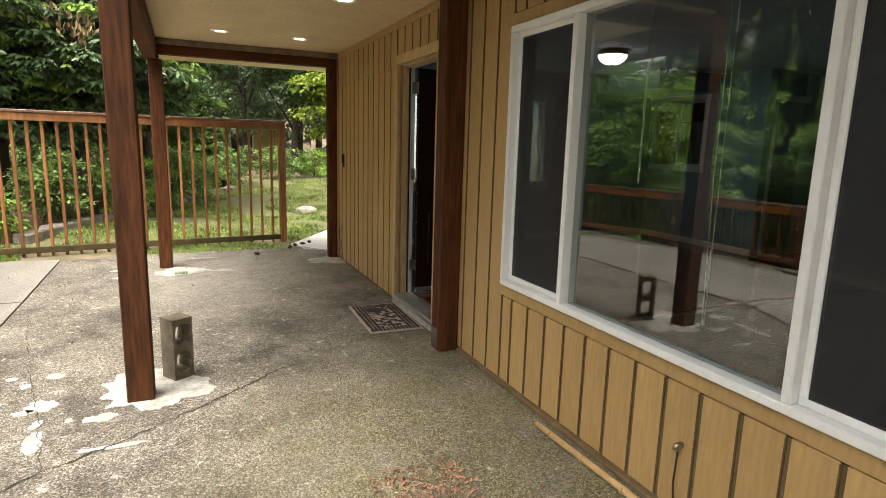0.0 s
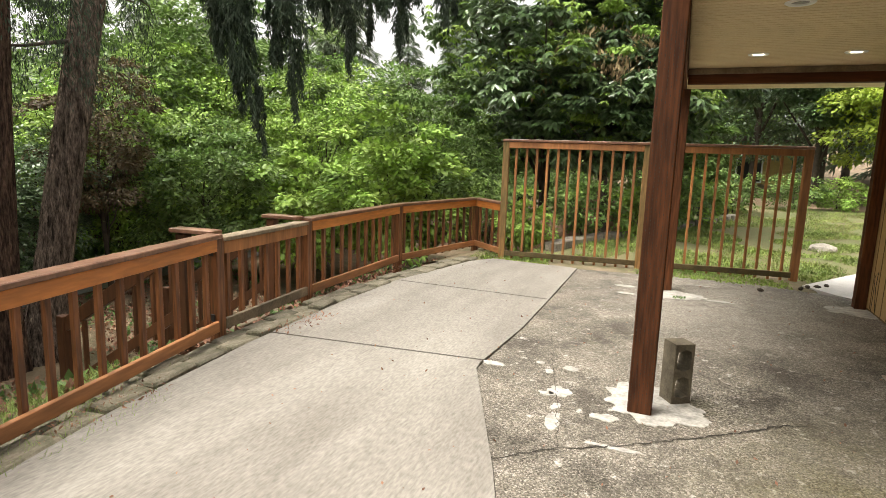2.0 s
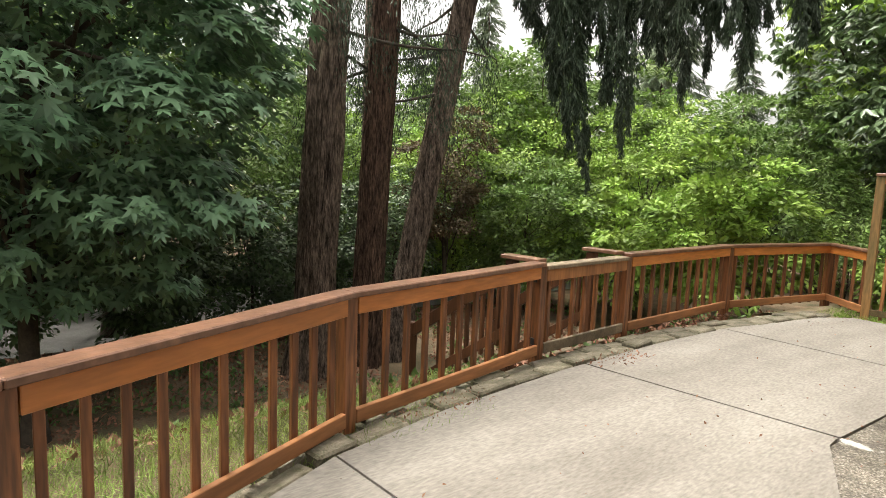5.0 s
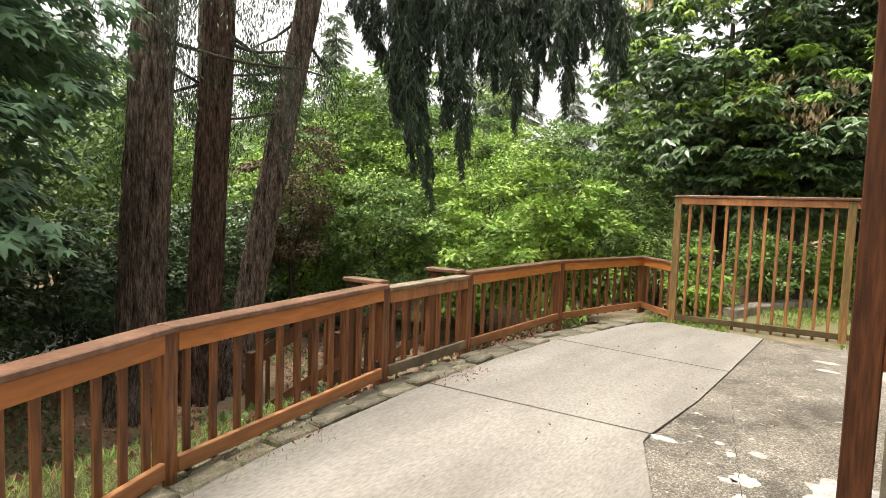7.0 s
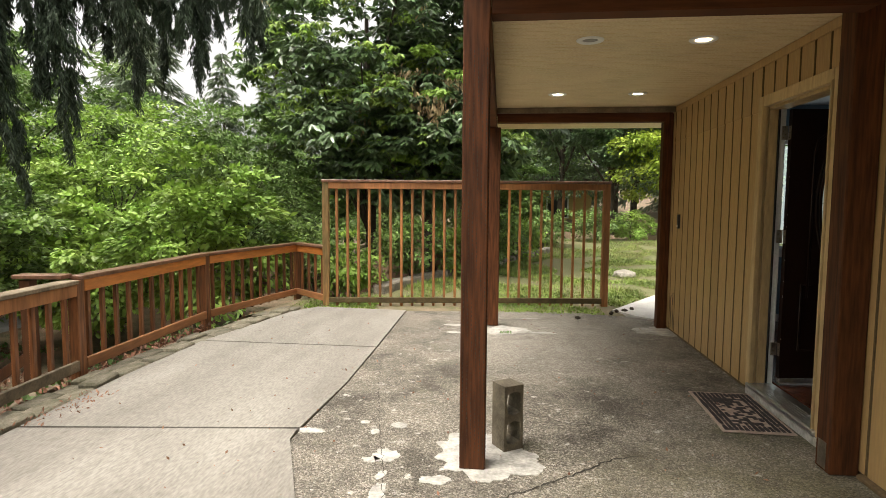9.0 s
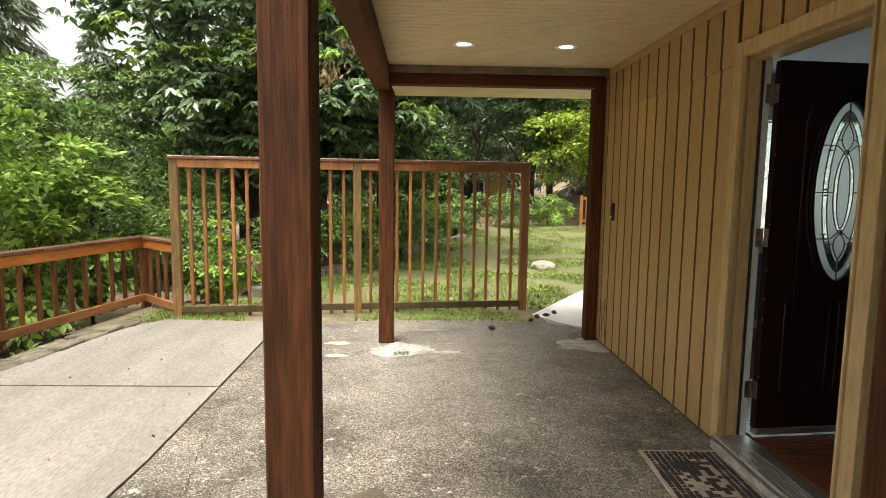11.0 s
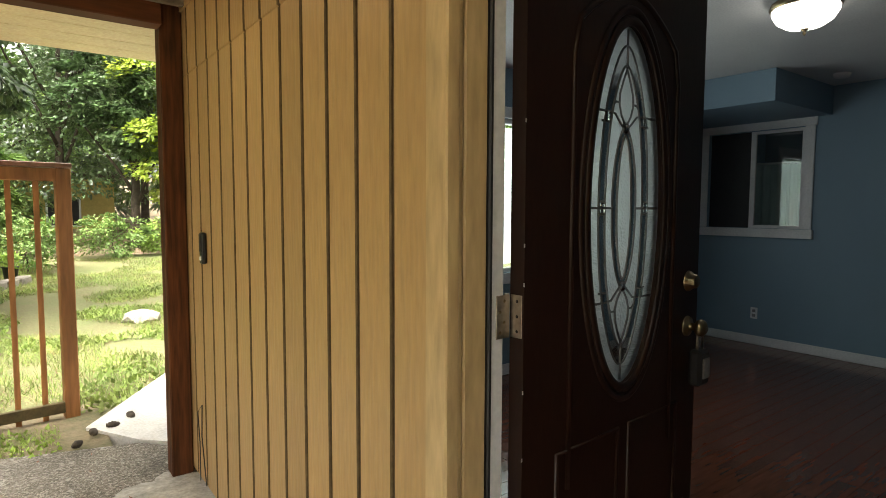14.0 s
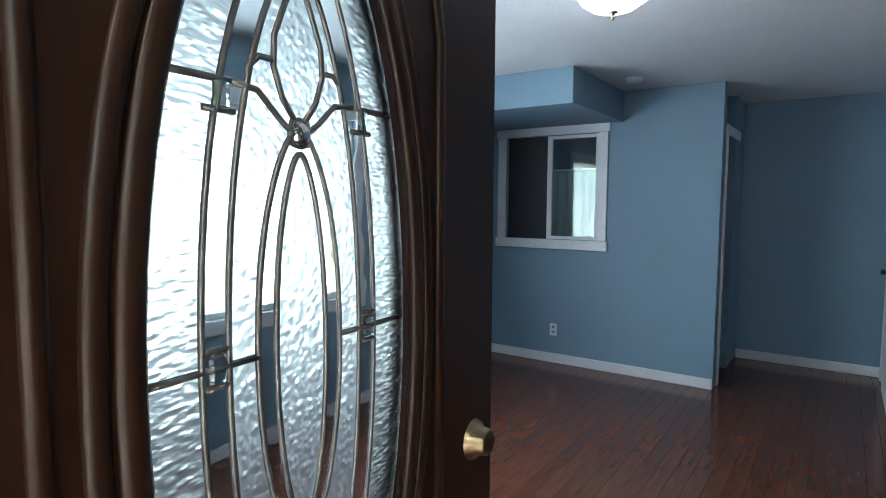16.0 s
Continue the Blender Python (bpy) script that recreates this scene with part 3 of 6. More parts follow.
tagged(roof, "brown shingled low roof with an added unseen overhang by the window", "roof", kind="structure")
part("fascia", boxed((0.0, 3.65, 2.58), (0.019, 8.45, 2.919), 0.004), M_BEAM, roof)
part("fascia", boxed((0.02, 8.47, 2.5), (2.6, 8.5, 2.919), 0.004), M_BEAM, roof)
part("fascia", boxed((0.02, 2.88, 2.76), (WX - 0.02, 2.92, 2.919), 0.004), M_BEAM, roof)
tagged(part("trim", boxed((0.155, 7.24, 2.50), (WX - 0.017, 7.275, SOF - 0.003), 0.003), M_GREYWOOD), "brown trim strip along the porch ceiling", "trim", kind="structure")


def timber(name, lo, hi, label, mat=M_POST):
    t = part(name, boxed(lo, hi, 0.006), mat)
    return tagged(t, label, name.replace("_", " "))


timber("porch_beam", (0.157, 3.51, 2.44), (2.04, 3.64, 2.72), "dark brown stained timber beam across the porch front", M_BEAM)
timber("porch_beam", (0.157, 7.28, 2.40), (2.06, 7.40, SOF - 0.002), "dark brown stained timber beam across the porch end", M_BEAM)
timber("porch_beam", (0.02, 3.643, 2.345), (0.15, 7.40, SOF + 0.008), "reddish brown timber beam along the porch side", M_BEAM)
post_a = timber("porch_post", (0.012, 3.50, 0.003), (0.153, 3.64, 2.72), "dark reddish brown timber post on a cement patch")
timber("porch_post", (0.062, 7.26, 0.003), (0.2, 7.40, 2.343), "dark reddish brown timber post at the porch end")
timber("porch_post", (2.06, 7.36, 0.003), (WX - 0.004, 7.48, SOF), "dark brown timber post against the house corner")
corner_post = timber("porch_post", (2.015, 3.66, 0.003), (WX - 0.004, 3.80, SOF + 0.15), "dark reddish brown timber post beside the front door")
part("metal_plate", boxed((2.009, 3.69, 0.02), (2.013, 3.77, 0.17), 0.001), M_STEEL, corner_post, "worn steel bracket plate")
marks = bmesh.new()
for row in range(92):
    for c in range(6):
        z = 0.06 + row * 0.024 + (0.012 if c % 2 else 0.0)
        u = 0.014 + c * 0.0225
        box(marks, (0.012 + u, 3.4990, z), (0.0142 + u, 3.5005, z + 0.013))
        box(marks, (0.1525, 3.50 + u, z), (0.1540, 3.5022 + u, z + 0.013))
incised = part("incised_pattern", marks, M_CRACK, post_a, "rows of small preservative cuts")
incised["kind"] = "stuff"
for x in (0.50, 1.05, 1.56):
    hanger = part("beam_bracket", boxed((x, 3.49, 2.545), (x + 0.10, 3.512, 2.63), 0.012), M_GREYPLASTIC)
    tagged(hanger, "pale metal bracket fixed to the porch beam", "bracket")


def downlight(x, y, lit=True):
    d = thing("recessed_light", (x, y, SOF - 0.004), "round white recessed ceiling light, switched " + ("on" if lit else "off"), "light", "porch ceiling lights")
    part("trim_ring", lathe([(0.052, 0.003), (0.056, -0.004), (0.085, -0.006), (0.092, 0.0), (0.092, 0.003)], 28), M_WHITE, d)
    part("lens", lathe([(0.0005, -0.001), (0.03, -0.0015), (0.053, 0.002)], 24), M_BULB if lit else M_GREYPLASTIC, d, "glowing warm lens" if lit else "grey unlit lens")
    if not lit:
        return
    lamp = new("downlight_lamp", bpy.data.lights.new("downlight_lamp", 'SPOT'))
    lamp.data.energy, lamp.data.color, lamp.data.spot_size, lamp.data.shadow_soft_size = 2.0, (1.0, 0.82, 0.58), radians(155), 0.05
    lamp.data.spot_blend = 1.0
    lamp.matrix_world = pose(x, y, SOF - 0.02)


for x, y in ((0.765, 6.44), (1.555, 6.45), (0.8, 4.49), (1.545, 4.53)):
    downlight(x, y, (x, y) != (0.8, 4.49))

# ---- the front window ----
def framed_window(name, lo, hi, axis, depth, mullions, label, mat=M_WHITE, screens=()):
    """A vinyl window in a wall; lo and hi are (along, z), depth the plane's place and thickness."""
    w = thing(name, (0, 0, 0), label, "window", kind="structure")

    def bar(n, a0, z0, a1, z1, d0, d1, m=mat, parent=w, lab="", bev=0.004):
        if axis == 'x':
            p, q = (d0, a0, z0), (d1, a1, z1)
        else:
            p, q = (a0, d0, z0), (a1, d1, z1)
        return part(n, boxed(p, q, bev), m, parent, lab)

    d0, d1 = depth
    f = 0.036
    bar("window_frame", lo[0], lo[1], hi[0], lo[1] + f, d0, d1)
    bar("window_frame", lo[0], hi[1] - f, hi[0], hi[1], d0, d1)
    bar("window_frame", lo[0], lo[1] + f, lo[0] + f, hi[1] - f, d0, d1)
    bar("window_frame", hi[0] - f, lo[1] + f, hi[0], hi[1] - f, d0, d1)
    for mm in mullions:
        bar("mullion", mm - f / 2, lo[1] + f, mm + f / 2, hi[1] - f, d0 + 0.004, d1)
    stops = [lo[0] + f] + [v for mm in mullions for v in (mm - f / 2, mm + f / 2)] + [hi[0] - f]
    for i in range(0, len(stops), 2):
        a, b = stops[i] + 0.001, stops[i + 1] - 0.001
        z0, z1 = lo[1] + f + 0.001, hi[1] - f - 0.001
        s, m = 0.03, (d0 + d1) / 2
        if i // 2 in screens:
            bar("sash", a, z0, b, z0 + s, m - 0.012, m + 0.02)
            bar("sash", a, z1 - s, b, z1, m - 0.012, m + 0.02)
            bar("sash", a, z0 + s, a + s, z1 - s, m - 0.012, m + 0.02)
            bar("sash", b - s, z0 + s, b, z1 - s, m - 0.012, m + 0.02)
            a, b, z0, z1 = a + s, b - s, z0 + s, z1 - s
        pane = bar("pane", a, z0, b, z1, m + 0.008, m + 0.012, M_GLASS, w, "clear reflecting glass pane", 0)
        pane.visible_shadow = False
        if i // 2 in screens:
            sc = bar("screen", a, z0, b, z1, m - 0.006, m - 0.004, M_MESH, w, "dark insect screen", 0)
            sc.visible_shadow = False
    return w


M_MESH = bpy.data.materials.new("fine_insect_mesh")
M_MESH.use_nodes = True
nn, ll = M_MESH.node_tree.nodes, M_MESH.node_tree.links
nn["Principled BSDF"].inputs["Base Color"].default_value = (0.02, 0.02, 0.022, 1)
nn["Principled BSDF"].inputs["Roughness"].default_value = 0.7
tb, mxs = nn.new("ShaderNodeBsdfTransparent"), nn.new("ShaderNodeMixShader")
mxs.inputs[0].default_value = 0.62
ll.new(tb.outputs[0], mxs.inputs[1])
ll.new(nn["Principled BSDF"].outputs[0], mxs.inputs[2])
ll.new(mxs.outputs[0], nn["Material Output"].inputs["Surface"])

framed_window("window_1", (0.53, 0.655), (3.04, 2.19), 'x', (WX - 0.028, WX + 0.075), (1.14, 2.43), "large white vinyl three-part window with dark insect screens", M_WHITE, (0, 2))
win_cord = thing("blind_cord", (WX + 0.13, 1.62, 0), "thin white blind cords hanging behind the window", "cord")
for dy in (0.0, 0.03):
    part("cord", tube([(0, dy, 2.15), (0.01, dy + 0.01, 1.4), (0, dy * 0.3, 0.8)], 0.0022, 5), M_WHITETRIM, win_cord)
part("wand", tube([(0, 0.45, 2.15), (0, 0.45, 1.35)], 0.006, 6), M_WHITETRIM, win_cord)

# ---- front doorway ----
FLOOR = 0.10
door_frame = thing("door_1", (0, 0, 0), "tan trimmed front doorway with aluminium sill", "door frame", kind="structure")
for n, lo, hi, m in (
        ("casing", (WX - 0.03, 4.00, 0.06), (WX + 0.017, 4.078, 2.27), M_CASING), ("casing", (WX - 0.03, 5.002, 0.06), (WX + 0.017, 5.08, 2.27), M_CASING),
        ("casing", (WX - 0.03, 4.08, 2.19), (WX + 0.017, 5.00, 2.27), M_CASING),
        ("casing_bead", (WX - 0.042, 4.985, 0.06), (WX - 0.005, 5.0, 2.2), M_CASING), ("casing_bead", (WX - 0.042, 4.08, 0.06), (WX - 0.005, 4.095, 2.2), M_CASING),
        ("jamb", (WX + 0.02, 4.045, 0.06), (WX + 0.09, 4.08, 2.2), M_CASING), ("jamb", (WX + 0.02, 5.002, 0.06), (WX + 0.085, 5.038, 2.2), M_CASING),
        ("jamb_inner", (WX + 0.10, 5.006, 0.06), (WX + 0.142, 5.038, 2.2), M_WHITETRIM), ("jamb_inner", (WX + 0.10, 4.045, 0.06), (WX + 0.142, 4.076, 2.2), M_WHITETRIM),
        ("weatherstrip", (WX + 0.086, 4.996, 0.1), (WX + 0.099, 5.03, 2.19), M_BLACK), ("weatherstrip", (WX + 0.091, 4.05, 0.1), (WX + 0.099, 4.088, 2.19), M_BLACK),
        ("head_jamb", (WX + 0.02, 4.08, 2.172), (WX + 0.142, 5.00, 2.198), M_CASING)):
    part(n, boxed(lo, hi, 0.004), m, door_frame)
sill = part("threshold", boxed((WX - 0.05, 4.05, 0.062), (WX + 0.15, 5.03, 0.098), 0.008), M_ALU, door_frame, "ribbed aluminium door sill")
for i in range(6):
    part("sill_rib", boxed((WX - 0.04 + i * 0.022, 4.08, 0.0985), (WX - 0.03 + i * 0.022, 5.0, 0.102), 0.001), M_ALU, door_frame)
part("step_face", boxed((WX - 0.035, 4.02, 0.002), (WX + 0.017, 5.06, 0.06), 0.004), M_PATCH, door_frame)

# the open door: local x runs from the hinge to the lock, y is its thickness, outer face at y = 0
DW, DH, DT = 0.86, 2.02, 0.042
front_door = thing("front_door", (2.338, 4.965, 0.15), "dark brown panelled entry door, open, with an oval leaded glass light", "door", turn=4.5)
OC, OA, OB = (0.433, 1.33), 0.180, 0.482


def oval(k, n, a, b):
    t = k * math.tau / n
    return OC[0] + a * math.cos(t), OC[1] + b * math.sin(t)


def door_slab():
    bm = bmesh.new()
    n = 72
    inner = [oval(k, n, OA + 0.012, OB + 0.014) for k in range(n)]
    outer = []
    for k in range(n):
        t = k * math.tau / n
        c, s = math.cos(t), math.sin(t)
        r = min((DW - OC[0]) / c if c > 1e-6 else 9, -OC[0] / c if c < -1e-6 else 9, (DH - OC[1]) / s if s > 1e-6 else 9, -OC[1] / s if s < -1e-6 else 9)
        outer.append((OC[0] + r * c, OC[1] + r * s))
    for corner in ((0, 0), (DW, 0), (0, DH), (DW, DH)):
        j = min(range(n), key=lambda q: (outer[q][0] - corner[0]) ** 2 + (outer[q][1] - corner[1]) ** 2)
        outer[j] = corner
    vs = {}
    for nm, ring in (("i", inner), ("o", outer)):
        for y in (0.0, DT):
            vs[nm, y] = [bm.verts.new((x, y, z)) for x, z in ring]
    for k in range(n):
        j = (k + 1) % n
        bm.faces.new((vs["o", 0][k], vs["o", 0][j], vs["i", 0][j], vs["i", 0][k]))
        bm.faces.new((vs["o", DT][j], vs["o", DT][k], vs["i", DT][k], vs["i", DT][j]))
        bm.faces.new((vs["o", 0][j], vs["o", 0][k], vs["o", DT][k], vs["o", DT][j]))
        bm.faces.new((vs["i", 0][k], vs["i", 0][j], vs["i", DT][j], vs["i", DT][k]))
    bmesh.ops.recalc_face_normals(bm, faces=bm.faces)
    return bm


def flat_tube(line, r, y=0.0, sides=6, squash=1.0, closed=False):
    pts = [(x, y, z) for x, z in line]
    if closed:
        pts.append(pts[0])
    bm = tube(pts, r, sides, cap=not closed)
    if squash != 1.0:
        for v in bm.verts:
            v.co.y = y + (v.co.y - y) * squash
    return bm


slab = part("door_panel", door_slab(), M_DOOR, front_door)
for a, r in ((0.016, 0.014), (0.042, 0.011)):
    for y in (0.0, DT):
        part("oval_moulding", flat_tube([oval(k, 64, OA + a, OB + a * 1.15) for k in range(64)], r, y, 8, 0.6, True), M_DOOR, front_door)
left, right = 0.175, DW - 0.175
for y in (0.0, DT):
    for inset, r in ((0.0, 0.010),):
        a, b = left + inset, right - inset
        top = [(a, 0.62 + inset), (a, 1.70), (a + 0.02, 1.79 - inset), (a + 0.07, 1.83 - inset)]
        arch = [(a + 0.07 + (b - a - 0.14) * k / 12, 1.83 - inset + 0.07 * math.sin(math.pi * k / 12)) for k in range(1, 12)]
        line = top + arch + [(b - 0.07, 1.83 - inset), (b - 0.02, 1.79 - inset), (b, 1.70), (b, 0.62 + inset)]
        part("panel_moulding", flat_tube(line, r, y, 6, 0.8), M_DOOR, front_door)
    for px0, px1 in ((0.13, 0.40), (0.46, 0.73)):
        part("panel_moulding", flat_tube([(px0, 0.22), (px0, 0.72), (px1, 0.72), (px1, 0.22)], 0.009, y, 6, 0.8, True), M_DOOR, front_door)
BANDS = ((1.045, 1.02), (0.68, 0.91), (0.52, 0.80), (0.33, 0.46), (0.20, 0.41), (0.0, 0.0))


def vesica(a, b, t):
    """An oval drawn to soft points above and below, in shares of the glass; the outer rim stays round."""
    return a * math.cos(t) * (1 - (0.0 if a > 0.9 else 0.22) * math.sin(t) ** 4), b * math.sin(t)


def glass_band(k, mat, label):
    """The pane between two of the lead ovals, 6 mm thick."""
    bm, n = bmesh.new(), 64
    rows = [[bm.verts.new((OC[0] + u * OA, y, OC[1] + v * OB)) for u, v in (vesica(*BANDS[m], q * math.tau / n) for q in range(n))] for m in (k, k + 1) for y in (0.017, 0.023)]
    o0, o1, i0, i1 = rows
    for q in range(n):
        w = (q + 1) % n
        bm.faces.new((o0[q], o0[w], i0[w], i0[q]))
        bm.faces.new((o1[w], o1[q], i1[q], i1[w]))
        bm.faces.new((o0[w], o0[q], o1[q], o1[w]))
        bm.faces.new((i0[q], i0[w], i1[w], i1[q]))
    bmesh.ops.remove_doubles(bm, verts=bm.verts, dist=0.00005)
    bmesh.ops.recalc_face_normals(bm, faces=bm.faces)
    part("glass_pane", bm, mat, front_door, label).visible_shadow = False


for k, m, lab in ((0, M_OVAL, "rippled border glass"), (1, M_OVAL_CLEAR, "clear bevelled glass band"), (2, M_OVAL_CHIP, "frosted chipped glass"), (3, M_OVAL_CLEAR, "clear bevelled glass band"), (4, M_OVAL_CHIP, "frosted chipped glass")):
    glass_band(k, m, lab)

# lead lines: an inner oval band, a tall almond, two tulips and cross bars, mirrored about the middle
def came(line, r=0.0042):
    for y in (0.016,):
        part("lead_came", flat_tube([(OC[0] + u * OA, OC[1] + v * OB) for u, v in line], r, y, 5, 0.9), M_LEAD, front_door)


PI = math.pi
for s in (1, -1):
    for a, b in BANDS[1:5]:
        came([(s * u, v) for u, v in (vesica(a, b, -PI / 2 + PI * q / 28) for q in range(29))], 0.0036)
    for w in (1, -1):
        came([(s * u, w * v) for u, v in ((0.02, 0.47), (0.13, 0.52), (0.19, 0.58), (0.18, 0.64), (0.10, 0.71), (0.0, 0.78))], 0.0036)
        came([(s * u, w * v) for u, v in ((0.05, 0.45), (0.16, 0.48), (0.30, 0.525), (0.47, 0.53))], 0.0036)
        came([(s * u, w * v) for u, v in ((0.37, 0.53), (0.36, 0.565), (0.29, 0.59), (0.19, 0.59))], 0.0034)
        came([(s * u, w * v) for u, v in ((0.47, 0.53), (0.62, 0.53), (0.87, 0.53))], 0.0036)
        came([(s * u, w * v) for u, v in ((0.45, 0.475), (0.64, 0.475))], 0.0034)
        came([(s * u, w * v) for u, v in ((0.0, 0.425), (0.06, 0.43), (0.075, 0.452), (0.06, 0.475), (0.0, 0.48))], 0.0034)
    came([(s * 0.33, 0.0), (s * 0.68, 0.0), (s * 1.0, 0.0)], 0.0036)
    for v in (-0.035, 0.035):
        came([(s * 0.52, v), (s * 0.68, v)], 0.0034)
    for v in (-0.50, 0.0, 0.50):
        part("bevel_jewel", boxed((OC[0] + s * (0.6 if v == 0 else 0.54) * OA - 0.009, 0.010, OC[1] + v * OB - 0.014), (OC[0] + s * (0.6 if v == 0 else 0.54) * OA + 0.009, 0.0165, OC[1] + v * OB + 0.014), 0.003), M_OVAL_CLEAR, front_door)
came([(0.0, 0.78), (0.0, 1.0)])
came([(0.0, -0.78), (0.0, -1.0)])
for v in (0.452, -0.452):
    part("bevel_jewel", lathe([(0.0005, 0.004), (0.008, 0.003), (0.013, 0.0), (0.013, -0.004)], 12), M_OVAL_CLEAR, front_door).matrix_local = pose(OC[0], 0.012, OC[1] + v * OB, 90)
for z in (0.22, 1.08, 1.85):
    hinge = part("hinge", boxed((-0.003, 0.004, z - 0.05), (-0.0005, 0.038, z + 0.05), 0.0008), M_STEEL, front_door, "worn brass-grey butt hinge")
    part("hinge_knuckle", tube([(-0.008, 0.046, z - 0.052), (-0.008, 0.046, z + 0.052)], 0.006, 10), M_STEEL, hinge)
    part("hinge_leaf", boxed((-0.052, 0.0355, z - 0.05), (-0.008, 0.0385, z + 0.05), 0.0008), M_STEEL, hinge)
    for dx, dz in ((-0.040, -0.036), (-0.026, -0.013), (-0.040, 0.012), (-0.026, 0.036)):
        part("hinge_screw", lathe([(0.0003, 0.0015), (0.0032, 0.0012), (0.0044, 0)], 8), M_BRASS, hinge).matrix_local = pose(dx, 0.0355, z + dz, 90)
    for dz in (-0.035, 0.0, 0.035):
        part("hinge_screw", lathe([(0.0003, 0.0015), (0.003, 0.0012), (0.004, 0)], 8), M_BLACK, hinge).matrix_local = pose(-0.003, 0.018, z + dz, 0, -90)
LX = DW - 0.065
bolt = part("deadbolt", lathe([(0.0005, 0.030), (0.018, 0.030), (0.021, 0.026), (0.024, 0.012), (0.031, 0.006), (0.033, 0.0)], 24), M_BRASS, front_door, "antique brass deadbolt")
bolt.matrix_local = pose(LX, 0.0, 1.10, 90)
knob = part("door_knob", lathe([(0.0005, 0.062), (0.014, 0.062), (0.025, 0.054), (0.028, 0.044), (0.024, 0.034), (0.013, 0.027), (0.012, 0.010), (0.030, 0.007), (0.033, 0.0)], 24), M_BRASS, front_door, "round antique brass knob")
knob.matrix_local = pose(LX, 0.0, 0.955, 90)
knob2 = part("door_knob", lathe([(0.0005, 0.062), (0.014, 0.062), (0.025, 0.054), (0.028, 0.044), (0.024, 0.034), (0.013, 0.027), (0.012, 0.010), (0.030, 0.007), (0.033, 0.0)], 24), M_BRASS, front_door, "round antique brass knob")
knob2.matrix_local = pose(LX, DT, 0.955, -90)
part("latch_plate", boxed((DW, 0.012, 0.93), (DW + 0.002, 0.034, 0.985), 0.0005), M_BRASS, front_door)
part("door_sweep", boxed((0.002, -0.006, -0.035), (DW - 0.002, DT, 0.004), 0.004), M_ALU, front_door, "pale metal door sweep")
keybox = thing("key_lockbox", (0, 0, 0), "dark grey key lockbox hanging from the door knob", "lockbox")
keybox.matrix_world = front_door.matrix_world @ pose(LX + 0.012, -0.038, 0.83)
part("body", boxed((-0.034, -0.02, -0.062), (0.034, 0.022, 0.055), 0.010), M_BLACK, keybox)
part("dial_cover", boxed((-0.022, -0.026, -0.035), (0.022, -0.0195, 0.03), 0.003), M_GREYPLASTIC, keybox, "grey sliding cover")
part("shackle", tube([(-0.018, 0, 0.05), (-0.018, 0, 0.10), (-0.010, 0, 0.125), (0.010, 0, 0.125), (0.018, 0, 0.10), (0.018, 0, 0.05)], 0.0045, 8), M_STEEL, keybox)
part("paint_chip", boxed((-0.0015, 0.001, 0.62), (0.004, 0.004, 0.64), 0.0005), M_WHITETRIM, front_door)
for z in (0.3, 0.74, 0.9, 1.15, 1.24, 1.52):
    part("paint_chip", boxed((-0.0008, -0.0008, z), (0.0018, 0.0018, z + 0.009), 0.0003), M_WHITETRIM, front_door)

bell = thing("video_doorbell", (WX - 0.004, 7.0, 1.20), "slim grey and black video doorbell on the siding", "doorbell")
part("body", boxed((-0.024, -0.024, 0.0), (0, 0.024, 0.155), 0.006), M_BLACK, bell)
part("camera_face", boxed((-0.027, -0.019, 0.06), (-0.0235, 0.019, 0.148), 0.002), M_BLACK, bell, "black glossy face")
part("button", lathe([(0.0005, 0.004), (0.010, 0.004), (0.012, 0)], 16), M_WHITE, bell).matrix_local = pose(-0.024, 0, 0.028, 0, -90)
wire = part("loose_wire", tube([(WX - 0.012, 7.18, 0.03), (WX - 0.016, 7.16, 0.25), (WX - 0.03, 7.13, 0.42), (WX - 0.02, 7.08, 0.47), (WX - 0.02, 7.10, 0.3), (WX - 0.02, 7.03, 0.06)], 0.003, 5), M_BLACK)
tagged(wire, "loose black wire against the foot of the siding", "wire")

# ---- things on the patio ----
block = bmesh.new()
BW, BD, BH = 0.132, 0.135, 0.39
for z0, z1, end in ((0.0, BH / 2, 0.0), (BH / 2, BH, BH)):
    zm, lo, hi = (z0 + z1) / 2, z0 + (0.034 if z0 == 0 else 0.017), z1 - (0.034 if z1 == BH else 0.017)
    outer = [(-BW / 2, z0), (0, z0), (BW / 2, z0), (BW / 2, zm), (BW / 2, z1), (0, z1), (-BW / 2, z1), (-BW / 2, zm)]
    hole = [(-0.044, lo + 0.016), (0, lo), (0.044, lo + 0.016), (0.052, zm), (0.044, hi - 0.016), (0, hi), (-0.044, hi - 0.016), (-0.052, zm)]
    rings = [[block.verts.new((x, y, z)) for x, z in line] for line in (outer, hole) for y in (0.0, BD)]
    for k in range(8):
        j = (k + 1) % 8
        o0, o1, h0, h1 = rings
        block.faces.new((o0[k], o0[j], h0[j], h0[k]))
        block.faces.new((o1[j], o1[k], h1[k], h1[j]))
        block.faces.new((h0[k], h0[j], h1[j], h1[k]))
        if outer[k][1] != BH / 2 or outer[j][1] != BH / 2:
            block.faces.new((o0[j], o0[k], o1[k], o1[j]))
bmesh.ops.remove_doubles(block, verts=block.verts, dist=0.0005)
bmesh.ops.recalc_face_normals(block, faces=block.faces)
ob = part("concrete_block", block, M_BLOCK)
ob.matrix_world = pose(0.315, 3.775, 0.005, 0, 0, 33)
tagged(ob, "mossy hollow concrete block standing on end by the post", "concrete block")

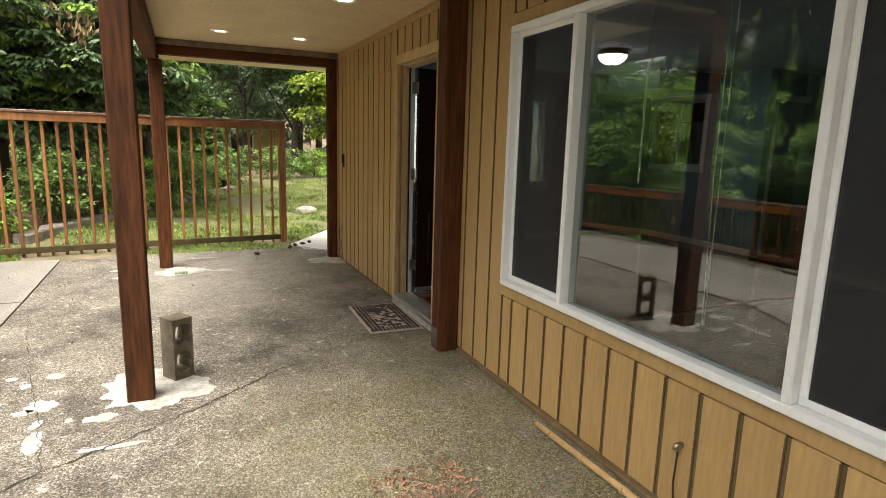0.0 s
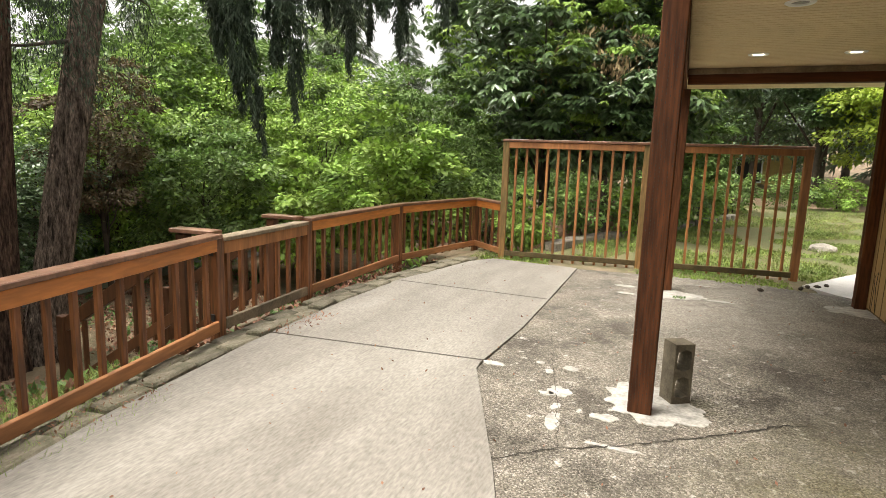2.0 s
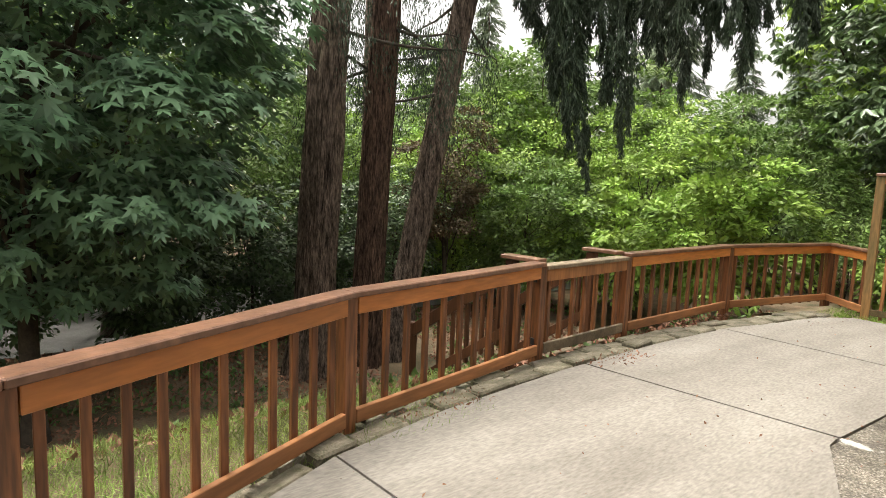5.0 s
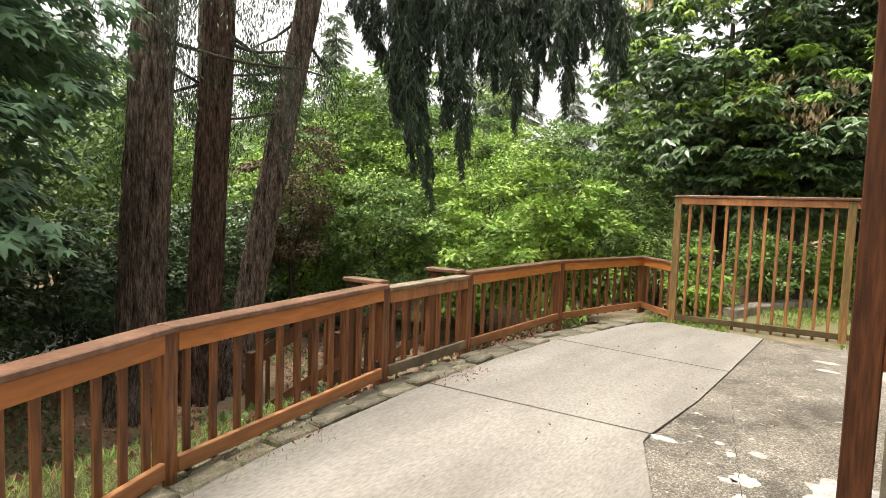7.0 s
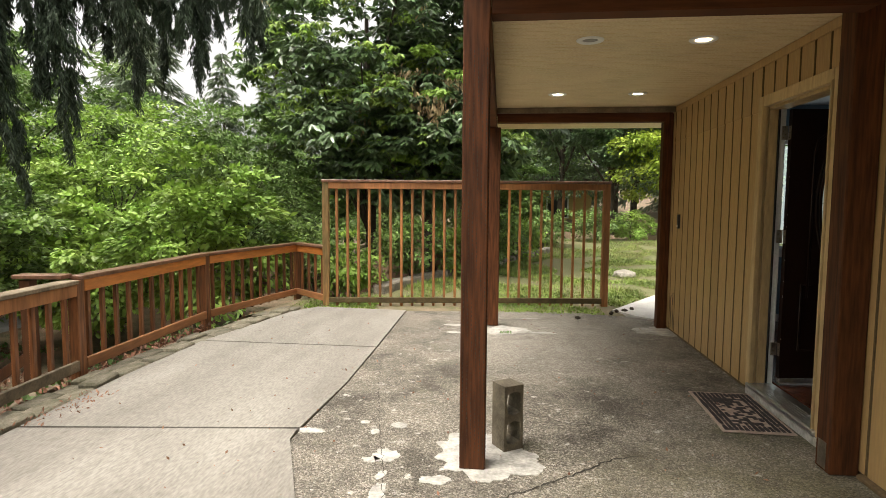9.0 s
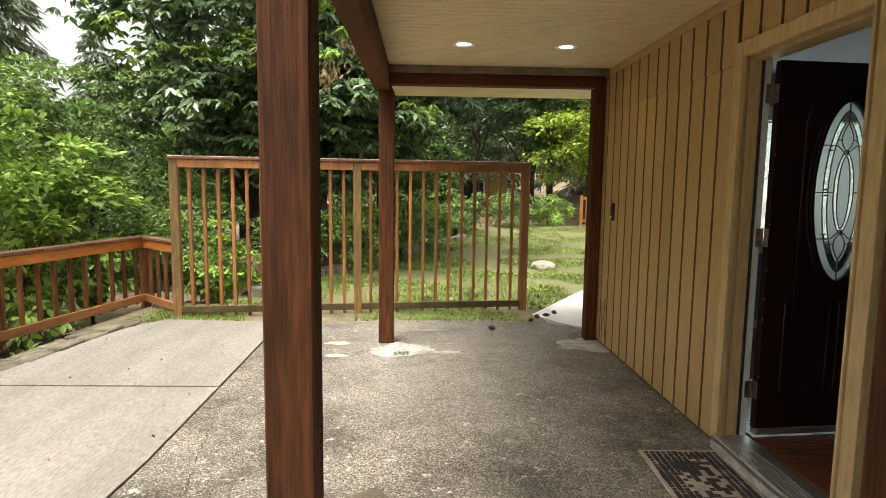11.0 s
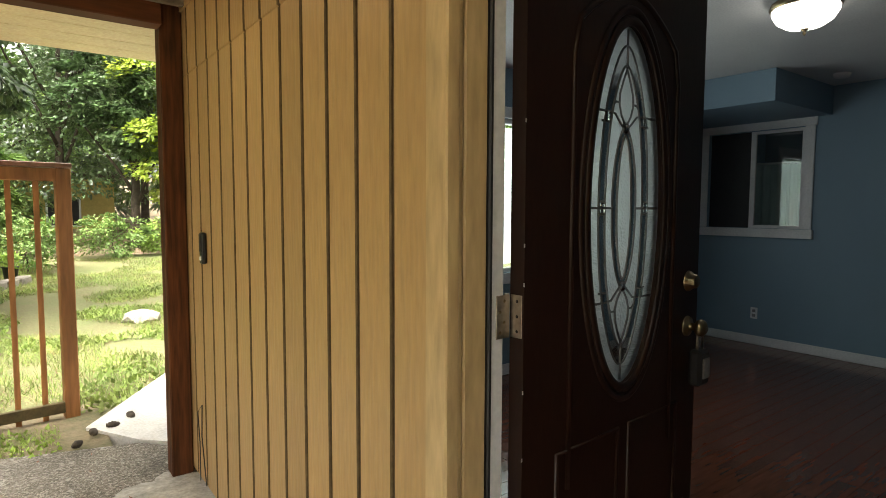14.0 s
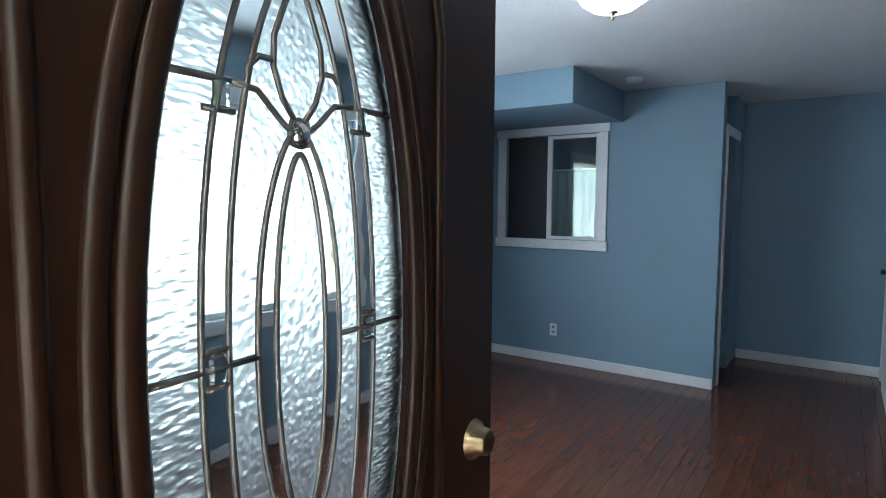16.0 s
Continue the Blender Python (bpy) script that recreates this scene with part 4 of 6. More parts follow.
mat = thing("doormat", (1.905, 4.60, 0.003), "worn rectangular doormat with a dark lattice pattern", "doormat", turn=-2)
M_MAT = material("brown_woven_doormat", (0.42, 0.33, 0.27), 0.95, spread=0.25, scale=20, fine=200, bump=0.5)
M_MATDARK = material("black_rubber_pattern", (0.035, 0.028, 0.03), 0.9, spread=0.3, scale=30, fine=200, bump=0.4)
part("mat_base", boxed((-0.225, -0.40, 0), (0.225, 0.40, 0.010), 0.004), M_MAT, mat)
pat = bmesh.new()
rng = random.Random(2)
for i in range(13):
    for j in range(25):
        x, y = -0.19 + i * 0.0317, -0.362 + j * 0.0302
        edge = min(0.19 - abs(x), 0.362 - abs(y))
        if edge < 0.08 or rng.random() < 0.62:
            s = 0.009 + 0.006 * rng.random() + (0.003 if edge > 0.1 else 0)
            box(pat, (x - s, y - s, 0.0101), (x + s, y + s, 0.0125), 0, pose(0, 0, 0))
part("lattice_pattern", pat, M_MATDARK, mat, "dark raised lattice pattern")

bamboo = thing("bamboo_pole", (0, 0, 0), "pale bamboo pole lying along the foot of the wall", "bamboo pole")
part("cane", tube([(2.06, 2.42, 0.021), (2.085, 1.6, 0.021), (2.10, 0.2, 0.021)], 0.017, 10), M_BAMBOO, bamboo)
for k in range(8):
    y = 2.3 - k * 0.27
    part("node_ring", tube([(2.06 + (2.42 - y) * 0.02, y, 0.021), (2.06 + (2.42 - y) * 0.02, y - 0.012, 0.021)], 0.0195, 10), M_BAMBOO, bamboo)
tap = thing("hose_bib", (WX - 0.002, 1.55, 0.33), "small dark capped pipe stub on the siding", "pipe stub")
part("stub", tube([(0, 0, 0), (-0.03, 0, 0), (-0.034, 0, -0.02)], 0.012, 8), M_STEEL, tap)
part("wire", tube([(-0.02, 0, -0.02), (-0.016, 0.01, -0.18), (-0.02, -0.01, -0.3)], 0.004, 5), M_BLACK, tap)

# ---- terrace railing ----
RAIL = 0.808
RAIL_POSTS = [(-0.75, -3.6), (-1.30, -1.95), (-2.04, -0.13), (-2.77, 1.46), (-3.19, 3.50), (-3.30, 4.86), (-3.36, 7.06), (-2.92, 9.04), (-2.25, 8.42)]


def rail_section(a, b, label, gate=False, pitch=0.148):
    """A railing bay between two posts: sloped inner and cap boards, bottom rail and balusters."""
    a, b = Vector((*a, 0)), Vector((*b, 0))
    d = (b - a).normalized()
    side = Vector((-d.y, d.x, 0))
    s = thing("terrace_gate" if gate else "railing", tuple(a), label, "gate" if gate else "railing", "" if gate else "terrace railing")
    a0, b0 = Vector((0, 0, 0)) + d * 0.05, (b - a) - d * 0.05
    up = Vector((0, 0, 1))
    top_at = RAIL - 0.03 if gate else RAIL
    cap_m, rail_m, low_m = (M_GREYWOOD, M_FENCE, M_GREYWOOD) if gate else (M_CAP, M_RAIL, M_LOWRAIL)
    ext = 0.0 if gate else 0.05
    part("cap_board", beam(a0 - d * ext + up * (top_at + 0.015), b0 + d * ext + up * (top_at + 0.015), 0.135, 0.035, 0.006), cap_m, s)
    inner = -side * 0.028
    part("top_rail", beam(a0 + inner + up * (top_at - 0.055), b0 + inner + up * (top_at - 0.055), 0.036, 0.10, 0.004), rail_m, s)
    part("bottom_rail", beam(a0 + inner + up * 0.09, b0 + inner + up * 0.09, 0.036, 0.088, 0.004), low_m, s)
    n = max(2, round((b0 - a0).length / pitch))
    for k in range(n):
        p = a0 + (b0 - a0) * ((k + 0.5) / n) + side * 0.009
        part("baluster", beam(p + up * 0.02, p + up * (top_at - 0.004), 0.036, 0.036, 0.003), M_BALUSTER, s)
    if gate:
        part("latch", boxed((-0.02, -0.045, top_at - 0.12), (0.03, -0.03, top_at - 0.06), 0.003), M_BLACK, s).location = b0 - d * 0.03
        for z in (0.16, top_at - 0.08):
            part("gate_hinge", boxed((-0.015, -0.06, z - 0.03), (0.02, -0.045, z + 0.03), 0.003), M_BLACK, s)
    return s


for i, (a, b) in enumerate(zip(RAIL_POSTS, RAIL_POSTS[1:])):
    if i == 4:
        rail_section(a, b, "weathered grey-brown wooden gate in the terrace railing", True, 0.17)
    else:
        rail_section(a, b, "orange-brown stained cedar railing with square balusters", False, 0.145 if i < 3 else 0.174 if i == 3 else 0.2)
for x, y in RAIL_POSTS[:-1]:
    i = RAIL_POSTS.index((x, y))
    p = part("railing_post", boxed((-0.045, -0.045, -0.16), (0.045, 0.045, RAIL - 0.003), 0.005), M_BALUSTER)
    nx, ny = RAIL_POSTS[i + 1]
    p.matrix_world = pose(x, y, 0, 0, 0, math.degrees(math.atan2(ny - y, nx - x)))
    tagged(p, "brown stained square railing post beside the terrace", "post", "terrace railing posts")

# stairs going down behind the gate
GA, GB = Vector((-3.19, 3.50, 0)), Vector((-3.30, 4.86, 0))
out = Vector((-1, -0.08, 0)).normalized()
stairs = thing("garden_stairs", (0, 0, 0), "wooden steps with handrails leading down from the gate", "stairs")
for k in range(6):
    c = (GA + GB) / 2 + out * (0.25 + 0.28 * k) + Vector((0, 0, -0.08 - 0.17 * k))
    part("tread", beam(c + Vector((0.04, -0.6, 0)), c + Vector((-0.04, 0.6, 0)), 0.29, 0.045, 0.006), M_GREYWOOD, stairs)
for base in (GA + Vector((0, 0.05, 0)), GB - Vector((0, 0.05, 0))):
    lo = base + out * 1.75 + Vector((0, 0, -1.0))
    part("stringer", beam(base + out * 0.1 + Vector((0, 0, -0.18)), lo + Vector((0, 0, 0.0)), 0.045, 0.24, 0.004), M_STAIR, stairs)
    part("top_newel", beam(base + out * 0.36 + Vector((0, 0, -0.4)), base + out * 0.36 + Vector((0, 0, RAIL)), 0.09, 0.09, 0.005), M_STAIR, stairs)
    part("low_newel", beam(lo, lo + Vector((0, 0, 0.95)), 0.09, 0.09, 0.005), M_STAIR, stairs)
    part("level_cap", beam(base + out * 0.03 + Vector((0, 0, RAIL + 0.03)), base + out * 0.45 + Vector((0, 0, RAIL + 0.03)), 0.135, 0.035, 0.005), M_CAP, stairs)
    part("handrail", beam(base + out * 0.40 + Vector((0, 0, RAIL - 0.12)), lo + Vector((0, 0, 0.85)), 0.05, 0.12, 0.005), M_STAIR, stairs)
    part("low_rail", beam(base + out * 0.40 + Vector((0, 0, RAIL - 0.66)), lo + Vector((0, 0, 0.25)), 0.04, 0.09, 0.005), M_STAIR, stairs)
    for k in range(6):
        q = base + out * (0.50 + 0.2 * k) + Vector((0, 0, RAIL - 0.2 - 0.135 * k))
        part("baluster", beam(q + Vector((0, 0, -0.62)), q, 0.036, 0.036, 0.003), M_STAIR, stairs)

# ---- tall fence across the end ----
FENCE = [(-2.25, 8.38), (-0.28, 8.61), (1.70, 8.83)]
FTOP = 1.745
for a, b in zip(FENCE, FENCE[1:]):
    a, b = Vector((*a, 0)), Vector((*b, 0))
    d = (b - a).normalized()
    f = thing("tall_fence_panel", tuple(a), "tall brown slatted wooden fence panel with mossy bottom rail", "fence", "end fence panels")
    L = (b - a).length
    up = Vector((0, 0, 1))
    part("cap_board", beam(-d * 0.05 + up * (FTOP + 0.015), d * (L + 0.05) + up * (FTOP + 0.015), 0.125, 0.035, 0.005), M_CAP, f)
    side = Vector((d.y, -d.x, 0)) * 0.028
    part("top_rail", beam(d * 0.045 + side + up * (FTOP - 0.05), d * (L - 0.045) + side + up * (FTOP - 0.05), 0.036, 0.088, 0.004), M_FENCE, f)
    part("bottom_rail", beam(d * 0.045 + side + up * 0.075, d * (L - 0.045) + side + up * 0.075, 0.038, 0.075, 0.004), M_MOSSWOOD, f)
    n = round(L / 0.152)
    for k in range(1, n):
        p = d * (L * k / n) - side * 0.3
        part("slat", beam(p + up * -0.02, p + up * (FTOP - 0.004), 0.034, 0.034, 0.003), M_FENCE, f)
for x, y in FENCE:
    p = part("fence_post", boxed((-0.045, -0.045, -0.15), (0.045, 0.045, FTOP - 0.003), 0.005), M_FENCE if x > 1 else M_FENCEPOST)
    p.matrix_world = pose(x, y, 0, 0, 0, 6.5)
    tagged(p, "brown square fence post, mossy at the foot", "post", "end fence posts")

# ---- edging stones along the terrace ----
curb = thing("curb", (0, 0, 0), "row of mossy grey edging stones along the terrace", "curb", kind="structure")
rng = random.Random(11)
y = -1.8
while y < 7.95:
    ln = rng.uniform(0.26, 0.42)
    x0, x1 = along(CURB, y), along(CURB, y + ln)
    ang = math.degrees(math.atan2(ln, x1 - x0)) - 90
    for row in (0, 1):
        st = boxed((-0.16, 0.004, -0.10), (0.0, ln - 0.006, 0.028 + rng.uniform(-0.018, 0.02)), 0.014, None, 0.008)
        o = part("edging_stone", st, M_STONE, curb)
        o.matrix_world = pose(x0 - 0.012 - 0.165 * row + rng.uniform(-0.012, 0.012), y + (0.12 * row), -0.004 - 0.02 * row, 0, rng.uniform(-3, 3), ang + rng.uniform(-3, 3))
    y += ln

# ---- inside the house ----
BX = 7.45
room_floor = thing("floor", (0, 0, FLOOR), "dark cherry wood plank floor", "floor", kind="structure")
part("subfloor", boxed((WX + 0.15, -3.9, -0.14), (9.2, 7.6, -0.022)), M_DARKWALL, room_floor)
rng = random.Random(4)
plank_mesh = {}
for j in range(100):
    y0 = 7.55 - 0.0905 * j
    if y0 < -1.4:
        break
    x = WX + 0.16 + (0.0 if j % 2 else -0.0)
    while x < 8.9:
        ln = min(rng.choice((0.9, 1.2, 1.5, 1.8)), 9.0 - x)
        key = round(ln, 2)
        if key not in plank_mesh:
            plank_mesh[key] = mesh_of(boxed((0.001, 0.0006, -0.02), (ln - 0.001, 0.0899, 0.0), 0.0012), "plank")
        if y0 > 3.6 and x < 8.5:
            part("plank", plank_mesh[key], M_PLANK, room_floor).location = (x, y0, 0)
        x += ln
far_planks = part("plank_field", boxed((WX + 0.16, -3.9, -0.02), (9.0, 3.62 - 0.09, -0.001), 0), M_PLANK, room_floor)
far_planks["kind"] = "stuff"


def wall(name, lo, hi, mat, label):
    w = part(name, boxed(lo, hi), mat)
    return tagged(w, label, "wall", kind="structure")


CZ = 2.6
inner = bmesh.new()
for lo, hi in (((-3.9, FLOOR), (0.53, CZ)), ((0.53, FLOOR), (3.04, 0.655)), ((0.53, 2.19), (3.04, CZ)), ((3.04, FLOOR), (4.04, CZ)), ((4.04, 2.20), (5.04, CZ)), ((5.04, FLOOR), (7.5, CZ))):
    box(inner, (WX + 0.143, lo[0], lo[1]), (WX + 0.156, hi[0], hi[1]))
tagged(part("wall_west_inner", inner, M_BLUE), "blue-grey painted wall inside the front door", "wall", kind="structure")
bw = bmesh.new()
IW = (6.31, 7.42, 1.197, 2.349)
for lo, hi in (((5.385, FLOOR - 0.02), (IW[0] + 0.09, CZ)), ((IW[1] - 0.09, FLOOR - 0.02), (7.5, CZ)), ((IW[0] + 0.09, FLOOR - 0.02), (IW[1] - 0.09, IW[2] + 0.09)), ((IW[0] + 0.09, IW[3] - 0.09), (IW[1] - 0.09, CZ))):
    box(bw, (BX, lo[0], lo[1]), (BX + 0.12, hi[0], hi[1]))
tagged(part("wall_east", bw, M_BLUE), "blue-grey painted living room wall with inner window", "wall", kind="structure")
wall("wall_hall_end", (8.7, 4.0, FLOOR - 0.02), (8.82, 6.6, CZ), M_BLUE, "blue-grey painted end wall of the hall")
wall("wall_hall_side", (7.1, 4.1, FLOOR - 0.02), (8.7, 4.22, CZ), M_BLUE, "blue-grey painted side wall of the hall")
wall("wall_hall_north", (BX + 0.75, 5.40, FLOOR - 0.02), (8.7, 5.5, CZ), M_BLUE, "blue-grey painted hall wall beside a doorway")
wall("wall_south_part", (7.1, -3.9, FLOOR - 0.02), (7.22, 4.1, CZ), M_BLUE, "blue-grey painted living room wall")
wall("wall_south", (WX + 0.2, -4.0, FLOOR - 0.02), (7.2, -3.9, CZ), M_BLUE, "blue-grey painted living room end wall")
wall("wall_kitchen_back", (9.1, -3.9, -0.1), (9.2, 7.6, 2.9), M_DARKWALL, "dark painted outer wall of the house")
nw = bmesh.new()
NW = (2.9, 5.45, 0.95, 2.2)
for lo, hi in (((WX, -0.1), (NW[0], 2.9)), ((NW[1], -0.1), (9.2, 2.9)), ((NW[0], -0.1), (NW[1], NW[2])), ((NW[0], NW[3]), (NW[1], 2.9))):
    box(nw, (lo[0], 7.5 if lo[0] > WX + 0.1 else 7.505, lo[1]), (hi[0], 7.62, hi[1]))
tagged(part("wall_north", nw, M_BLUE), "blue-grey painted wall with a bright window", "wall", kind="structure")
framed_window("window_2", (NW[0], NW[2]), (NW[1], NW[3]), 'y', (7.52, 7.6), ((NW[0] + NW[1]) / 2,), "white framed daylight window in the living room")
for n, lo, hi in (("window_casing", (NW[0] - 0.09, 7.478, NW[2] - 0.09), (NW[1] + 0.09, 7.498, NW[2])), ("window_casing", (NW[0] - 0.09, 7.478, NW[3]), (NW[1] + 0.09, 7.498, NW[3] + 0.09)),
                  ("window_casing", (NW[0] - 0.09, 7.478, NW[2]), (NW[0], 7.498, NW[3])), ("window_casing", (NW[1], 7.478, NW[2]), (NW[1] + 0.09, 7.498, NW[3]))):
    tagged(part(n, boxed(lo, hi, 0.004), M_WHITETRIM), "white painted window casing", "trim", kind="structure")
tagged(part("ceiling_room", boxed((WX + 0.18, -3.95, CZ), (9.15, 7.52, CZ + 0.1)), M_CEIL), "white textured living room ceiling", "ceiling", kind="structure")
tagged(part("ceiling_bulkhead", boxed((6.30, 6.18, 2.34), (BX - 0.001, 7.498, CZ - 0.001), 0.003), M_BLUE), "blue-grey boxed bulkhead under the ceiling", "bulkhead", kind="structure")

inner_win = thing("window_3", (0, 0, 0), "white framed inner sliding window to the next room", "window", kind="structure")
y0, y1, z0, z1 = IW
for n, lo, hi in (("casing", (BX - 0.018, y0, z0 + 0.09), (BX - 0.001, y0 + 0.085, z1 - 0.085)), ("casing", (BX - 0.018, y1 - 0.085, z0 + 0.09), (BX - 0.001, y1, z1 - 0.085)),
                  ("casing", (BX - 0.02, y0 - 0.015, z1 - 0.085), (BX - 0.001, y1 + 0.015, z1)), ("sill", (BX - 0.03, y0 - 0.015, z0), (BX - 0.001, y1 + 0.015, z0 + 0.088)),
                  ("sash", (BX + 0.03, y0 + 0.09, z0 + 0.09), (BX + 0.06, y0 + 0.125, z1 - 0.09)), ("sash", (BX + 0.03, 6.86, z0 + 0.09), (BX + 0.06, 6.91, z1 - 0.09)),
                  ("sash", (BX + 0.03, y0 + 0.125, z0 + 0.09), (BX + 0.06, 6.86, z0 + 0.12)), ("sash", (BX + 0.03, y0 + 0.125, z1 - 0.12), (BX + 0.06, 6.86, z1 - 0.09))):
    part(n, boxed(lo, hi, 0.003), M_WHITETRIM, inner_win)
p = part("pane", boxed((BX + 0.043, y0 + 0.125, z0 + 0.12), (BX + 0.047, 6.86, z1 - 0.12)), M_GLASS, inner_win)
p.visible_shadow = False
part("dark_screen", boxed((BX + 0.04, 6.912, z0 + 0.09), (BX + 0.05, y1 - 0.088, z1 - 0.09)), M_BLACK, inner_win, "dark screened pane")
curtain = bmesh.new()
vv = []
for k in range(60):
    yy = 6.48 + 0.72 * k / 59
    xx = BX + 0.5 + 0.03 * math.sin(k * 0.9) + 0.012 * math.sin(k * 2.3)
    vv.append([curtain.verts.new((xx, yy, z)) for z in (0.95, 1.95)])
for a, b in zip(vv, vv[1:]):
    curtain.faces.new((a[0], b[0], b[1], a[1])).smooth = True
cu = part("curtain", curtain, material("pale_aqua_curtain_cloth", (0.55, 0.68, 0.68), 0.9, spread=0.1, fine=200, bump=0.2))
cu.modifiers.new("thick", 'SOLIDIFY').thickness = 0.003
tagged(cu, "pale aqua curtain hanging beyond the inner window", "curtain")
tagged(part("curtain_rail", tube([(BX + 0.5, 6.2, 1.965), (BX + 0.5, 7.4, 1.965)], 0.012, 8), M_WHITETRIM), "pale rail holding the curtain", "curtain rail")

for lo, hi in (((BX - 0.016, 5.385, FLOOR), (BX - 0.001, 7.49, FLOOR + 0.09)), ((8.684, 4.23, FLOOR), (8.699, 5.39, FLOOR + 0.09)), ((7.11, 4.225, FLOOR), (8.3, 4.24, FLOOR + 0.09)),
               ((WX + 0.205, 7.482, FLOOR), (BX - 0.02, 7.498, FLOOR + 0.09)), ((7.084, -3.8, FLOOR), (7.099, 4.22, FLOOR + 0.09))):
    tagged(part("baseboard", boxed(lo, hi, 0.004), M_WHITETRIM), "white painted baseboard along the blue wall", "baseboard", kind="structure")
for lo, hi in (((BX + 0.122, 5.37, FLOOR), (BX + 0.20, 5.384, 2.2)), ((BX + 0.122, 5.37, 2.2), (BX + 0.83, 5.384, 2.28)), ((8.56, 4.222, FLOOR), (8.65, 4.24, 2.2)), ((7.75, 4.222, 2.2), (8.65, 4.24, 2.29))):
    tagged(part("trim", boxed(lo, hi, 0.004), M_WHITETRIM), "white painted door casing in the hall", "trim", kind="structure")
hall_door = thing("hall_door", (7.78, 4.228, FLOOR + 0.01), "white painted closed hall door", "door")
part("panel", boxed((0, -0.005, 0), (0.77, 0.006, 2.08), 0.003), M_WHITETRIM, hall_door)
part("door_handle", lathe([(0.0005, 0.05), (0.02, 0.05), (0.025, 0.035), (0.012, 0.02), (0.012, 0)], 14), M_BLACK, hall_door).matrix_local = pose(0.70, 0.006, 0.95, -90)

outlet = thing("wall_outlet", (BX - 0.001, 6.80, 0.42), "white double power outlet on the blue wall", "outlet")
part("plate", boxed((-0.006, -0.035, -0.058), (0, 0.035, 0.058), 0.003), M_WHITETRIM, outlet)
for dz in (-0.024, 0.024):
    part("socket", boxed((-0.0075, -0.016, dz - 0.014), (-0.0055, 0.016, dz + 0.014), 0.001), M_GREYPLASTIC, outlet)
smoke = thing("smoke_detector", (6.95, 5.95, CZ - 0.001), "round white smoke detector on the ceiling", "smoke detector")
part("body", lathe([(0.0005, -0.035), (0.05, -0.035), (0.06, -0.02), (0.065, 0.0)], 24), M_WHITETRIM, smoke)

dome = thing("ceiling_lamp", (4.85, 5.41, CZ), "lit frosted glass dome ceiling lamp with bronze trim", "lamp")
part("pan", lathe([(0.0005, -0.001), (0.12, -0.001), (0.165, -0.02), (0.172, -0.045), (0.160, -0.055)], 32), M_BRASS, dome, "bronze rim")
part("shade", lathe([(0.160, -0.05), (0.158, -0.075), (0.135, -0.115), (0.09, -0.145), (0.03, -0.16), (0.0005, -0.161)], 32), M_SHADE, dome, "glowing frosted glass bowl")
part("finial", lathe([(0.0005, -0.195), (0.006, -0.19), (0.010, -0.180), (0.006, -0.17), (0.022, -0.162), (0.022, -0.158)], 14), M_BRASS, dome)

# skylight standing in the window openings
for nm, loc, rot, sx, sy, e in (("window_daylight", (4.175, 7.66, 1.58), (90, 0, 180), 2.4, 1.15, 4.3),):
    ld = bpy.data.lights.new(nm, 'AREA')
    ld.shape, ld.size, ld.size_y, ld.energy, ld.color = 'RECTANGLE', sx, sy, e, (0.86, 0.94, 1.0)
    lo = new(nm, ld)
    lo.matrix_world = pose(*loc, *rot)


# ---- plants ----
def leaf_shape(kind):
    """Vertices and triangles of one leaf of unit length along x, folded along its rib."""
    if kind == "maple":
        spokes = ((-135, 0.30), (-108, 0.62), (-82, 0.30), (-54, 0.90), (-38, 0.62), (-26, 0.36), (-12, 0.66), (0, 1.0), (12, 0.66), (26, 0.36), (38, 0.62), (54, 0.90), (82, 0.30), (108, 0.62), (135, 0.30))
        v = [(0, 0, 0.03)] + [(r * math.cos(radians(a)), r * math.sin(radians(a)), -0.22 * r * r) for a, r in spokes]
        f = [(0, k, k + 1) for k in range(1, len(spokes))]
    elif kind == "blade":
        v = [(0, 0.022, 0), (0, -0.022, 0), (0.55, -0.018, 0.0), (0.55, 0.018, 0.0), (1, 0, -0.25)]
        f = [(0, 1, 2), (0, 2, 3), (3, 2, 4)]
    elif kind == "oval":
        v = [(0, 0, 0), (0.35, 0.24, 0.05), (0.75, 0.19, 0.04), (1, 0, -0.06), (0.75, -0.19, 0.04), (0.35, -0.24, 0.05), (0.5, 0, 0)]
        f = [(0, 6, 1), (1, 6, 2), (2, 6, 3), (3, 6, 4), (4, 6, 5), (5, 6, 0)]
    elif kind == "simple":
        v = [(0, 0, 0), (0.45, 0.28, 0.04), (1, 0, -0.05), (0.45, -0.28, 0.04)]
        f = [(0, 2, 1), (0, 3, 2)]
    elif kind == "long":
        v = [(0, 0, 0), (0.5, 0.19, 0.04), (1, 0, -0.12), (0.5, -0.19, 0.04)]
        f = [(0, 2, 1), (0, 3, 2)]
    else:
        v = [(0, 0.02, 0), (0.4, 0.09, 0), (1, 0, -0.08), (0.4, -0.09, 0.0)]
        f = [(0, 2, 1), (0, 3, 2)]
    return np.array(v, float), np.array(f, int)


